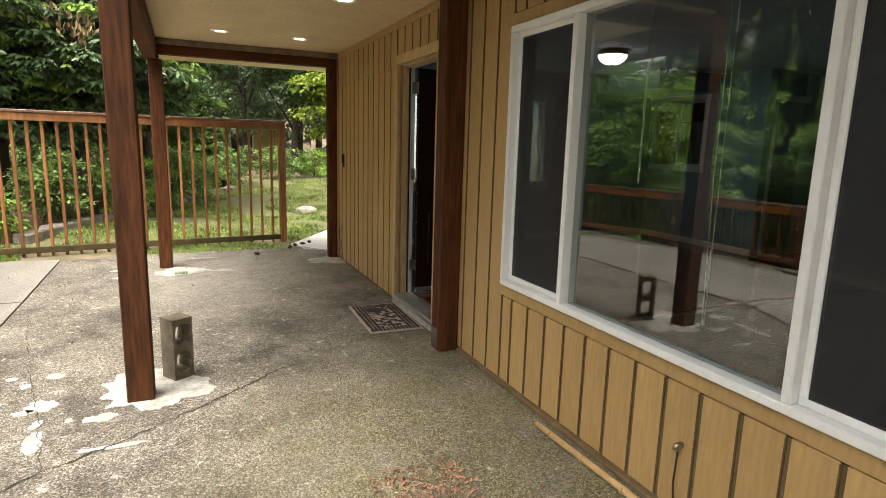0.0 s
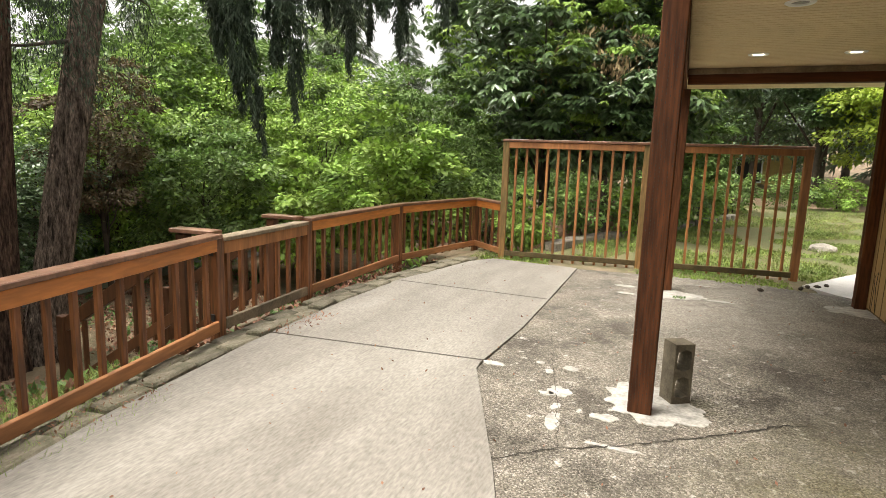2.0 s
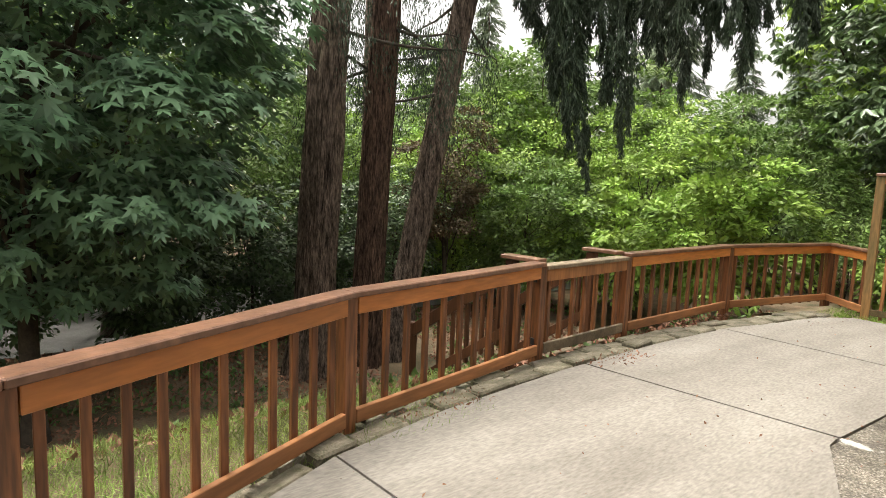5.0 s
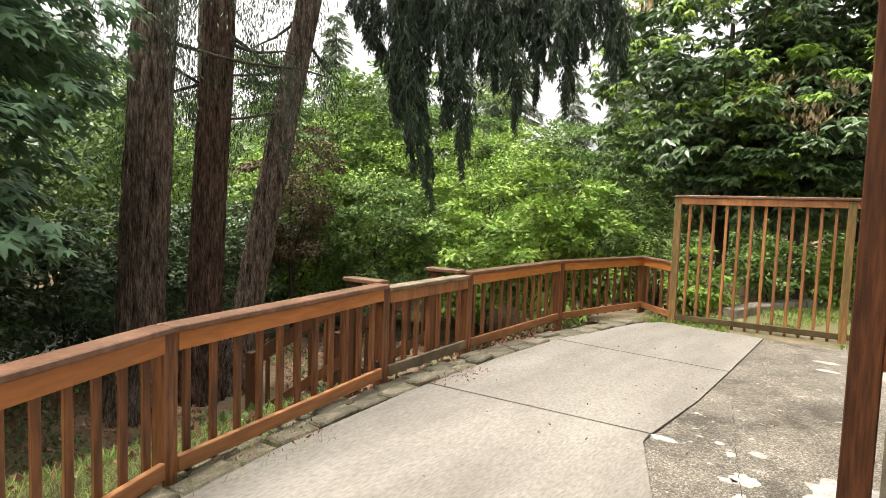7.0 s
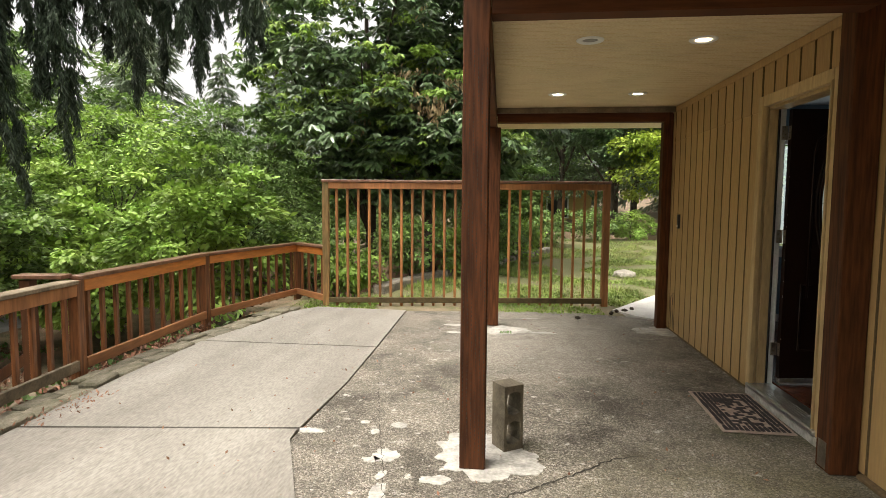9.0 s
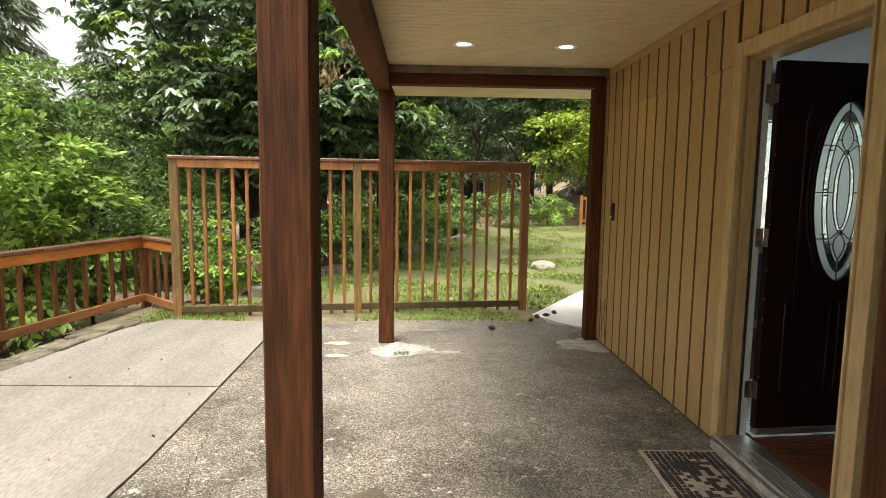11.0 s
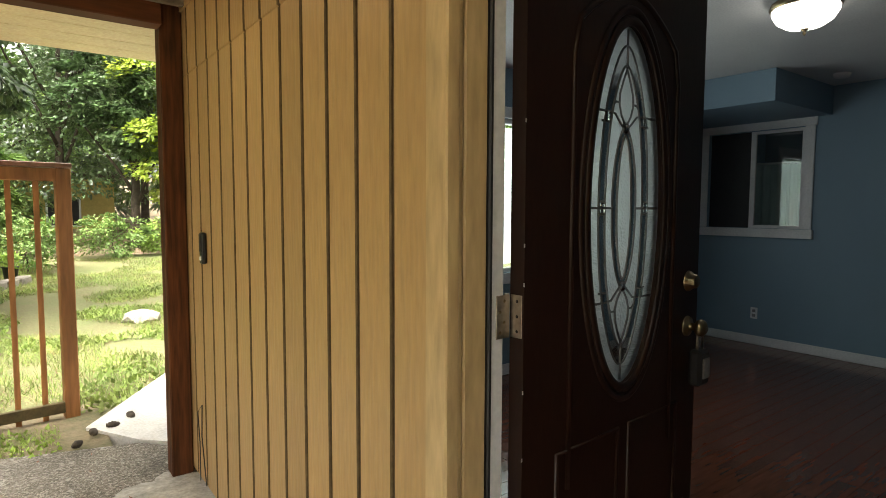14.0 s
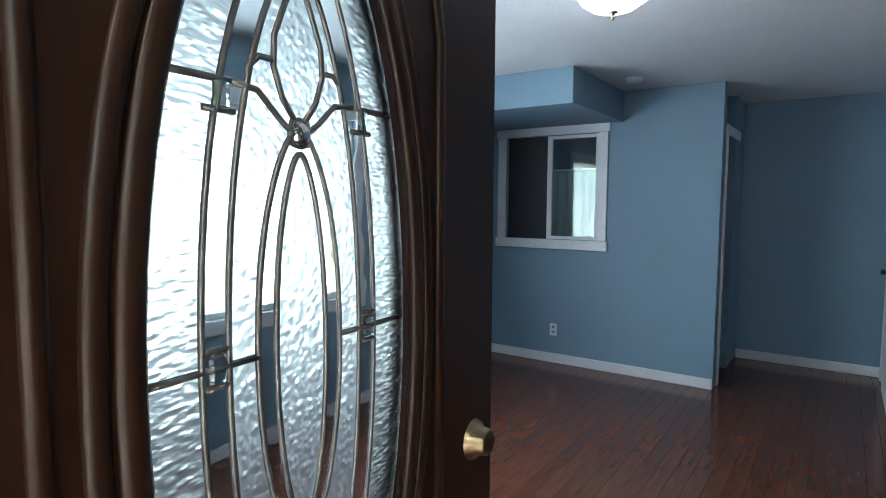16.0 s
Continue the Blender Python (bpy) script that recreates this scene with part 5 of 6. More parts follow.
def leaf_mesh(name, at, ahead, size, kind, mat, rng, roll=0.6, lie=None):
    """Many leaves as one mesh: places, directions and lengths are arrays."""
    v, f = leaf_shape(kind)
    n = len(at)
    x = ahead / np.linalg.norm(ahead, axis=1, keepdims=True)
    up = (np.tile((0.0, 0.0, 1.0), (n, 1)) if lie is None else lie) + rng.normal(0, roll, (n, 3))
    y = np.cross(up, x)
    y /= np.linalg.norm(y, axis=1, keepdims=True) + 1e-9
    z = np.cross(x, y)
    co = at[:, None] + size[:, None, None] * (v[None, :, :1] * x[:, None] + v[None, :, 1:2] * y[:, None] + v[None, :, 2:] * z[:, None])
    tris = (f[None] + (np.arange(n) * len(v))[:, None, None]).reshape(-1)
    me = bpy.data.meshes.new(name)
    me.vertices.add(n * len(v))
    me.vertices.foreach_set("co", co.reshape(-1))
    me.loops.add(len(tris))
    me.loops.foreach_set("vertex_index", tris)
    count = len(tris) // 3
    me.polygons.add(count)
    me.polygons.foreach_set("loop_start", np.arange(count) * 3)
    me.polygons.foreach_set("loop_total", np.full(count, 3))
    me.update()
    me.validate()
    me.materials.append(mat)
    return me


def unit(rng, n):
    d = rng.normal(0, 1, (n, 3))
    return d / np.linalg.norm(d, axis=1, keepdims=True)


def boughs(rng, centre, radii, lumps, per, swell=0.3, flat=0.55, hollow=0.5, whorl=1, core=0.18):
    """Leaves over the upper and outer skin of many rounded boughs of a crown, and a loose core; places, ways, lies, middles."""
    radii, centre = np.array(radii), np.array(centre)
    d = unit(rng, lumps)
    d[:, 2] = d[:, 2] * 0.92 + 0.08
    r = hollow + (1 - hollow) * rng.random(lumps) ** 0.5 + rng.normal(0, 0.07, lumps)
    c = centre + d * r[:, None] * radii
    big = swell * radii.mean() * rng.uniform(0.55, 1.35, lumps)
    n = lumps * max(1, per // whorl)
    k = np.repeat(np.arange(lumps), max(1, per // whorl))
    e = unit(rng, n) + d[k] * 0.75 + np.array((0, 0, 0.55))
    e /= np.linalg.norm(e, axis=1, keepdims=True)
    ragged_r = 1 - 0.6 * rng.random(n) ** 2.2 + 0.3 * rng.random(n) ** 6
    at = c[k] + e * (big[k] * ragged_r)[:, None] * np.array((1.1, 1.1, flat))
    lie = e * 0.55 + np.array((0, 0, 0.7))
    way = e * np.array((1, 1, 0.2)) + d[k] * 0.4 + np.array((0, 0, -0.4)) + rng.normal(0, 0.4, (n, 3))
    m = int(n * core)
    at = np.concatenate([at, centre + unit(rng, m) * radii * 0.8 * (rng.random(m) ** 0.4)[:, None]])
    lie = np.concatenate([lie, rng.normal(0, 0.5, (m, 3)) + np.array((0, 0, 0.6))])
    way = np.concatenate([way, rng.normal(0, 1, (m, 3))])
    if whorl > 1:
        total = len(at)
        turn = np.repeat(rng.random(total) * math.tau, whorl) + np.tile(np.arange(whorl), total) * math.tau / whorl + rng.normal(0, 0.2, total * whorl)
        at, way = np.repeat(at, whorl, axis=0), np.repeat(way, whorl, axis=0) * 0.35
        way = way + np.stack([np.cos(turn), np.sin(turn), -0.45 + rng.normal(0, 0.2, total * whorl)], 1)
        lie = np.repeat(lie, whorl, axis=0)
    return at, way, lie, c


def trunk_mesh(base, top, r0, r1, seed, sides=22, rings=26, furrow=0.10):
    """A tapered, furrowed and slightly bent trunk with a flared foot."""
    rng = random.Random(seed)
    bm = bmesh.new()
    base, top = Vector(base), Vector(top)
    loops = []
    for i in range(rings + 1):
        t = i / rings
        c = base.lerp(top, t) + Vector((math.sin(t * 5 + seed) * 0.04, math.cos(t * 4 + seed) * 0.04, 0))
        r = r0 + (r1 - r0) * t + r0 * 0.5 * max(0, 1 - t * 9) ** 2
        loops.append([bm.verts.new(c + Vector((math.cos(a), math.sin(a), 0)) * r * (1 + furrow * noise.noise(Vector((math.cos(a) * 4 + seed, math.sin(a) * 4, t * 9))) - furrow * 0.9 * abs(noise.noise(Vector((math.cos(a) * 9 + seed, math.sin(a) * 9, t * 26))))
                      + furrow * 0.6 * (k % 2))) for k, a in ((k, k * math.tau / sides) for k in range(sides))])
    for a, b in zip(loops, loops[1:]):
        for k in range(sides):
            bm.faces.new((a[k], a[(k + 1) % sides], b[(k + 1) % sides], b[k])).smooth = True
    return bm


def limb_line(a, b, sag, rng, n=6):
    a, b = Vector(a), Vector(b)
    return [a.lerp(b, k / n) + Vector((rng.uniform(-0.04, 0.04), rng.uniform(-0.04, 0.04), -sag * math.sin(k / n * math.pi) + rng.uniform(-0.03, 0.03))) for k in range(n + 1)]


def broadleaf(name, base, height, centre, radii, clumps, per, spread, size, kind, mat, label, seed, trunk_r=0.12, limbs=9, bark=None, hollow=0.5, group="", flat=0.55, whorl=1):
    """A broad-leaved tree or shrub: trunk, limbs to some of its clumps, and the crown."""
    rng, rr = np.random.default_rng(seed), random.Random(seed)
    t = thing(name, base, label, name.replace("_", " ").split()[-1], group)
    at, out, lie, c = boughs(rng, centre, radii, clumps, per, spread, flat, hollow, whorl)
    if kind == "maple":
        out = out * np.array((0.8, 0.8, 0.3)) + np.array((0, 0, -0.35))
    part("crown", leaf_mesh("crown", at, out, size * rng.uniform(0.6, 1.25, len(at)), kind, mat, rng, 0.22 if kind == "maple" else 0.3, lie), mat, t)
    part("trunk", trunk_mesh((0, 0, -0.1), (centre[0] * 0.7, centre[1] * 0.7, centre[2] + radii[2] * 0.3), trunk_r, trunk_r * 0.3, seed, 10, 12, 0.05), bark or M_TWIG, t)
    for k in range(limbs):
        p = c[k % len(c)]
        f = rr.uniform(0.25, 0.85)
        a = (centre[0] * 0.7 * f, centre[1] * 0.7 * f, (centre[2] + radii[2] * 0.3) * f)
        part("limb", tube(limb_line(a, p, -0.1, rr), [trunk_r * 0.35 * (1 - 0.13 * i) for i in range(7)], 6), bark or M_TWIG, t)
    return t


def conifer(name, base, height, radius, tiers, mat, label, seed, trunk_r=0.2, per=150, size=0.35, start=0.15, droop=0.35, group="", kind="spray"):
    """A fir: a straight trunk and tiers of drooping boughs made of flat sprays."""
    rng = np.random.default_rng(seed)
    t = thing(name, base, label, "tree", group)
    part("trunk", trunk_mesh((0, 0, -0.1), (0, 0, height * 0.98), trunk_r, 0.02, seed, 9, 14, 0.05), M_BARK, t)
    ats, ways = [], []
    for i in range(tiers):
        f = start + (1 - start) * i / tiers
        z = height * f + rng.normal(0, height * 0.01)
        ln = radius * (1 - f) ** 0.75 * rng.uniform(0.65, 1.15) + 0.15
        a = rng.random() * math.tau
        m = max(14, int(per * ln / radius))
        s = rng.random(m) ** 0.7
        d = np.array((math.cos(a), math.sin(a), 0))
        side = np.array((-d[1], d[0], 0))
        w = rng.normal(0, 0.16, m) * ln * (0.35 + 0.65 * s)
        at = np.outer(s * ln, d) + np.outer(w, side)
        at[:, 2] = z - droop * ln * s ** 1.6 - np.abs(w) * 0.35 + rng.normal(0, 0.05, m)
        ats.append(at)
        ways.append(d * 0.7 + np.outer(np.sign(w) * 0.6, side) + np.array((0, 0, -0.6)) + rng.normal(0, 0.25, (m, 3)))
    at, way = np.concatenate(ats), np.concatenate(ways)
    part("crown", leaf_mesh("crown", at, way, size * rng.uniform(0.6, 1.3, len(at)), kind, mat, rng, 0.5), mat, t)
    return t


G = ground_height

# three tall fir trunks close to the terrace
for nm, x, y, tx, ty, r, m, sd in (("fir_trunk", -6.8, 3.03, -6.8, 3.88, 0.245, M_BARK, 1), ("fir_trunk", -6.8, 3.87, -6.8, 4.70, 0.20, M_BARK_RED, 2), ("fir_trunk", -6.8, 4.37, -6.8, 7.12, 0.18, M_BARK, 3)):
    z = G(x, y)
    t = thing("fir_tree", (x, y, z), "tall furrowed fir trunk rising beside the terrace", "tree", "fir trunks by the terrace")
    part("trunk", trunk_mesh((0, 0, -0.1), (tx - x, ty - y, 13), r * 1.04, r * 0.75, sd, 64, 120, 0.13), m, t)
    rng = np.random.default_rng(sd + 50)
    ats, ways = [], []
    for k in range(16):
        zz = 4.1 + 0.42 * k + rng.uniform(-0.2, 0.2)
        a = rng.uniform(0, math.tau)
        d = np.array((math.cos(a), math.sin(a), 0))
        ln = rng.uniform(1.0, 2.2)
        q = np.array((tx - x, ty - y, 13.0)) * zz / 13
        e = q + d * ln + np.array((0, 0, -0.3))
        part("limb", tube(limb_line(q, e, 0.05, random.Random(k)), [0.03 * (1 - 0.12 * i) for i in range(7)], 5), M_TWIG, t)
        s = rng.random(900) ** 0.6
        at = q + np.outer(s, e - q)
        at[:, 2] -= rng.random(900) ** 1.3 * 1.5 * s
        ats.append(at + rng.normal(0, 0.07, at.shape))
        ways.append(np.tile((0, 0, -1.0), (900, 1)) + rng.normal(0, 0.3, (900, 3)) + d * 0.2)
    at, way = np.concatenate(ats), np.concatenate(ways)
    part("crown", leaf_mesh("crown", at, way, 0.075 * rng.uniform(0.6, 1.3, len(at)), "spray", L_FIR, rng), L_FIR, t)

# the hanging boughs of the near spruce, whose trunk stands off to the side
spruce = thing("weeping_spruce", (-9.5, 5.5, G(-9.5, 5.5)), "dark spruce with long drooping curtain boughs", "tree")
part("trunk", trunk_mesh((0, 0, -0.1), (0, 0, 15), 0.15, 0.08, 9, 14, 16, 0.06), M_BARK, spruce)
rng = np.random.default_rng(77)
ats, ways = [], []
bough_a, bough_b = np.array((3.45, 0.95, 5.7)), np.array((6.05, 2.95, 5.95))
root = np.array((0.0, 0.0, 7.6))
for k in range(5):
    e = bough_a + (bough_b - bough_a) * (k / 4) + np.array((0, 0, -0.12 * k))
    part("limb", tube(limb_line(root + np.array((0, 0, 0.25 * k)), e, -0.25, random.Random(k), 8), [0.06 * (1 - 0.1 * i) for i in range(9)], 6), M_TWIG, spruce)
def hanging_strand(top, ln, wide, lean):
    """One drooping curtain of twigs: short hanging side twigs along a swaying line, each set with needles."""
    twigs = int(44 * ln)
    f = np.sort(rng.random(twigs))
    a = rng.random(twigs) * math.tau
    sway = 0.06 * np.sin(f * 5 + top[0] * 9) + lean * ln * f ** 1.4
    spread = wide * (0.25 + np.sin(np.clip(f * 1.1, 0, 1) * math.pi)) * rng.uniform(0.2, 1.1, twigs)
    root_at = top + np.stack([sway, sway * 0.6, -ln * f], 1)
    drop = rng.uniform(0.10, 0.34, twigs) * (1.15 - 0.4 * f)
    tip = root_at + np.stack([np.cos(a) * spread, np.sin(a) * spread, -drop], 1)
    m = 38
    q = rng.random((twigs, m))
    at = root_at[:, None] + (tip - root_at)[:, None] * q[..., None] ** np.array((0.7, 0.7, 1.2)) + rng.normal(0, 0.012, (twigs, m, 3))
    ats.append(at.reshape(-1, 3))
    b = rng.random(twigs * m) * math.tau
    ways.append(np.repeat(tip - root_at, m, axis=0) * 3 + np.stack([np.cos(b) * 0.5, np.sin(b) * 0.5, np.full(twigs * m, -0.6)], 1))


# place along the bough row (0..1), distance behind it, length
for u, back, ln in ((0.0, 0.0, 2.0), (0.045, 0.1, 2.7), (0.09, 0.0, 3.3), (0.11, 0.15, 2.9), (0.20, 0.1, 2.0), (0.27, 0.0, 2.8), (0.31, 0.15, 2.5), (0.42, 0.1, 1.6), (0.52, 0.0, 2.2), (0.55, 0.15, 1.9),
                    (0.66, 0.1, 1.3), (0.75, 0.0, 1.9), (0.79, 0.2, 1.6), (0.88, 0.1, 1.2), (0.96, 0.0, 1.6), (1.02, 0.1, 1.3), (-0.07, 0.3, 1.3), (0.40, 0.5, 1.2)):
    top = bough_a + (bough_b - bough_a) * u + np.array((-0.6 * back, 0.9 * back, 0.25))
    hanging_strand(top, ln, 0.21, 0.11)
    hanging_strand(top + rng.normal(0, 0.10, 3), ln * 0.72, 0.17, 0.05)
for k in range(5):
    e = bough_a + (bough_b - bough_a) * (k / 4)
    for q in rng.uniform(0.78, 1.0, 6):
        hanging_strand(root + (e - root) * q + rng.normal(0, 0.08, 3), rng.uniform(0.3, 0.9), 0.12, rng.normal(0, 0.08))
for u, back, ln in zip(rng.uniform(-0.05, 1.05, 26), rng.uniform(-0.2, 0.9, 26), rng.uniform(0.5, 1.6, 26)):
    hanging_strand(bough_a + (bough_b - bough_a) * u + np.array((-0.6 * back, 0.9 * back, rng.uniform(0.1, 0.8))), ln, 0.17, rng.normal(0, 0.12))
at, way = np.concatenate(ats), np.concatenate(ways)
part("crown", leaf_mesh("crown", at, way, 0.075 * rng.uniform(0.6, 1.3, len(at)), "spray", L_FIR, rng), L_FIR, spruce)


def shrub(x, y, centre_z, radii, mat, label, seed, kind="simple", size=0.12, clumps=60, per=110, spread=0.3, name="shrub", trunk_r=0.05, limbs=9, hollow=0.45, group="", flat=0.55, whorl=1):
    z = G(x, y)
    return broadleaf(name, (x, y, z), centre_z, (0, 0, centre_z - z), radii, clumps, per, spread, size, kind, mat, label, seed, trunk_r, limbs, None, hollow, group, flat, whorl)


# the big-leaf maple whose boughs hang beside the terrace
shrub(-6.3, 0.1, 2.35, (1.3, 2.2, 2.75), L_MAPLE, "big-leaf maple with blue-green hanging foliage", 21, "maple", 0.135, 190, 62, 0.24, "maple_tree", 0.10, 14, 0.45, flat=0.4)
shrub(-8.8, -2.2, 3.4, (2.2, 2.6, 3.4), L_MAPLE, "leafy green maple standing in shade", 22, "maple", 0.15, 90, 60, 0.26, "maple_tree", 0.13, 8, 0.45, flat=0.4)
shrub(-9.8, 1.2, 4.0, (1.8, 2.0, 3.6), L_MID, "tall leafy green tree behind the maple", 23, "simple", 0.15, 70, 130, 0.26, "leafy_tree", 0.12, 8, 0.4)
# shaded undergrowth below and behind the maple, the nearer ones with shade in their leaf colour
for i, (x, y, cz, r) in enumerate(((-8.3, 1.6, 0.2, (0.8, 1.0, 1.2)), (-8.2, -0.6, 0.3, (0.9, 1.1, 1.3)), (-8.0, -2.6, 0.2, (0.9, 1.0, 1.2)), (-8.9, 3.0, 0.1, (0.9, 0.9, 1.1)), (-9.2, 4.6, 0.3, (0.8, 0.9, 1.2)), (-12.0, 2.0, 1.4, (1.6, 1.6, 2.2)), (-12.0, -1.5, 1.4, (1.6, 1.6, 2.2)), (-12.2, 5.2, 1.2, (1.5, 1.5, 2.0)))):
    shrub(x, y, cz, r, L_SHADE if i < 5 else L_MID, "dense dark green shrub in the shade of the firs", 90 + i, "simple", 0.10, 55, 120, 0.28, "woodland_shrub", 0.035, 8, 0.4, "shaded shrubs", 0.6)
# bright hazel thicket along the slope
for i, (x, y, cz, rx, ry, rz) in enumerate(((-4.9, 9.7, 0.75, 1.3, 1.2, 1.35), (-6.6, 9.6, 0.4, 1.5, 1.2, 1.2), (-8.3, 8.6, 0.5, 1.4, 1.3, 1.4), (-10.2, 8.2, 0.8, 1.6, 1.4, 1.8), (-7.6, 11.6, 1.4, 1.9, 1.5, 1.9),
                                           (-5.2, 12.0, 1.5, 1.6, 1.4, 1.8), (-10.8, 11.2, 1.8, 2.2, 1.8, 2.3), (-12.5, 7.4, 1.2, 1.8, 1.6, 2.0))):
    shrub(x, y, cz, (rx, ry, rz), L_BUSH if i % 3 != 2 else L_MID, "bright green leafy hazel bush on the slope", 30 + i, "oval" if i < 2 else "simple", 0.105 if i > 1 else 0.13, 62, 190 if i > 1 else 130, 0.27, "hazel_bush", 0.035, 12, 0.4, "hazel thicket", 0.6)
shrub(-8.9, 6.9, 1.6, (0.9, 0.9, 1.5), L_RED, "russet and dark green feathery small tree", 45, "simple", 0.07, 60, 170, 0.26, "small_tree", 0.05, 8, 0.35)
shrub(-9.6, 6.2, 0.6, (1.1, 1.1, 1.5), L_DARK, "dark evergreen shrub in shade", 46, "simple", 0.08, 60, 150, 0.26, "evergreen_shrub", 0.05, 6, 0.3)

# glossy dark trees behind the fence, with faded bloom tassels
for i, (x, y, cz, r) in enumerate(((-2.7, 13.0, 4.3, (2.3, 2.0, 3.7)), (-0.4, 14.2, 4.9, (2.0, 1.8, 3.3)), (-1.3, 12.4, 2.6, (1.8, 1.2, 1.4)))):
    t = shrub(x, y, cz, r, L_DARK, "large dark glossy-leaved tree with faded bloom tassels", 50 + i, "long", 0.20, 120, 196, 0.2, "chestnut_tree", 0.14, 12, 0.5, "dark trees behind the fence", 0.6, 7)
    rg = np.random.default_rng(80 + i)
    d = rg.normal(0, 1, (110, 3))
    d[:, 2] = np.abs(d[:, 2]) + 0.6
    d[:, 1] -= 0.8
    d /= np.linalg.norm(d, axis=1, keepdims=True)
    c = np.array((0, 0, cz - G(x, y))) + d * np.array(r) * 1.02
    at = np.repeat(c, 20, axis=0) + rg.normal(0, 0.09, (2200, 3))
    part("bloom_tassels", leaf_mesh("bloom_tassels", at, np.tile((0, 0, -1.0), (2200, 1)) + rg.normal(0, 0.35, (2200, 3)), rg.uniform(0.07, 0.15, 2200), "long", L_BLOOM, rg), L_BLOOM, t, "faded straw-coloured bloom tassels")["kind"] = "stuff"
    at, out_way, lie, _ = boughs(rg, (0, -0.2, cz - G(x, y) + 0.5), (r[0], r[1], r[2] * 0.92), 75, 84, 0.17, 0.6, 0.95, 7, 0.0)
    part("young_leaves", leaf_mesh("young_leaves", at, out_way, rg.uniform(0.11, 0.18, len(at)), "long", L_BUSH, rg, 0.3, lie), L_BUSH, t, "lighter green young leaves")

# low planting between the fence and the lawn
for i, (x, y, cz, r, m) in enumerate(((-2.3, 9.9, 0.35, (0.5, 0.4, 0.45), L_BUSH), (-1.5, 11.2, 0.5, (0.6, 0.5, 0.6), L_MID), (-0.6, 12.3, 0.5, (0.5, 0.5, 0.6), L_BUSH), (0.1, 13.4, 0.55, (0.6, 0.5, 0.65), L_MID), (-3.2, 10.6, 0.5, (0.7, 0.6, 0.7), L_MID),
                                      (0.5, 15.2, 0.6, (0.6, 0.5, 0.7), L_BUSH), (1.6, 18.6, 0.7, (0.7, 0.6, 0.6), L_MID), (3.4, 20.2, 0.7, (0.8, 0.6, 0.5), L_MID), (4.6, 20.6, 0.7, (0.7, 0.6, 0.5), L_BUSH))):
    shrub(x, y, cz, r, m, "low leafy garden shrub behind the fence", 120 + i, "simple", 0.085, 32, 80, 0.36, "garden_shrub", 0.02, 7, 0.4, "garden shrubs", 0.7)
# woods behind the lawn
for i, (x, y, cz, r, m) in enumerate(((2.6, 24.0, 5.2, (3.2, 2.4, 4.4), L_DARK), (5.2, 26.5, 5.5, (3.0, 2.4, 4.6), L_DARK), (6.2, 21.6, 4.0, (2.1, 1.7, 3.3), L_YELLOW), (-1.5, 25.0, 4.5, (3.0, 2.4, 4.0), L_MID),
                                      (11.5, 26.0, 5.0, (3.0, 2.4, 4.4), L_MID), (0.5, 20.5, 1.6, (1.2, 1.0, 1.3), L_MID), (-5.0, 20.0, 3.4, (2.6, 2.0, 3.2), L_MID), (4.3, 22.6, 4.4, (1.8, 1.4, 2.0), L_DARK))):
    shrub(x, y, cz, r, m, "yellow-green maple at the lawn's far edge" if m is L_YELLOW else "leafy green tree at the far edge of the lawn", 60 + i, "simple", 0.15, 75, 200, 0.24, "leafy_tree", 0.15, 8, 0.4, "trees beyond the lawn", 0.55)

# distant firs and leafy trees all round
conifer("fir_tree", (-21.0, 21.5, -1.1), 8.6, 2.4, 150, L_FARFIR, "distant fir with haze-paled needles against the pale sky", 70, 0.25, 120, 0.5, group="distant firs")
fir_b = conifer("fir_tree", (-17.5, 27.5, -1.1), 16.0, 3.4, 190, L_FARFIR, "distant fir with haze-paled needles against the pale sky", 71, 0.28, 120, 0.55, group="distant firs")
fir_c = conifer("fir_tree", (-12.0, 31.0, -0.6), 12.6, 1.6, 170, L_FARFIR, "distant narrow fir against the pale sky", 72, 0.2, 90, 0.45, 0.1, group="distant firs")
leafy_a = shrub(-16.0, 14.0, 1.9, (3.2, 3.0, 2.9), L_MID, "leafy green tree deep in the woods", 73, "simple", 0.16, 80, 200, 0.23, "leafy_tree", 0.15, 8, 0.4, "distant leafy trees")
leafy_b = shrub(-15.0, 4.0, 2.2, (3.0, 3.0, 3.2), L_MID, "leafy green tree deep in the woods", 74, "simple", 0.16, 80, 200, 0.23, "leafy_tree", 0.15, 8, 0.4, "distant leafy trees")
rr = random.Random(8)
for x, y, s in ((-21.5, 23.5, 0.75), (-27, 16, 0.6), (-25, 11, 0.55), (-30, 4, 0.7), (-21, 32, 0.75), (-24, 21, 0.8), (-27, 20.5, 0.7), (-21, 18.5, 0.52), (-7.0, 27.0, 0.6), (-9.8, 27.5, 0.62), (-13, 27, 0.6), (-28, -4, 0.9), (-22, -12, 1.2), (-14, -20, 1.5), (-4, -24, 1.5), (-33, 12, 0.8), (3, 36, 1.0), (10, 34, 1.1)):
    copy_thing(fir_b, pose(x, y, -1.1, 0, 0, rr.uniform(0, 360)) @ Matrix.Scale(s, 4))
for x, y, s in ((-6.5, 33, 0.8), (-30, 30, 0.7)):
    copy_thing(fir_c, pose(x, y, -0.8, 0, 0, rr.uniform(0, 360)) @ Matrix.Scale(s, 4))
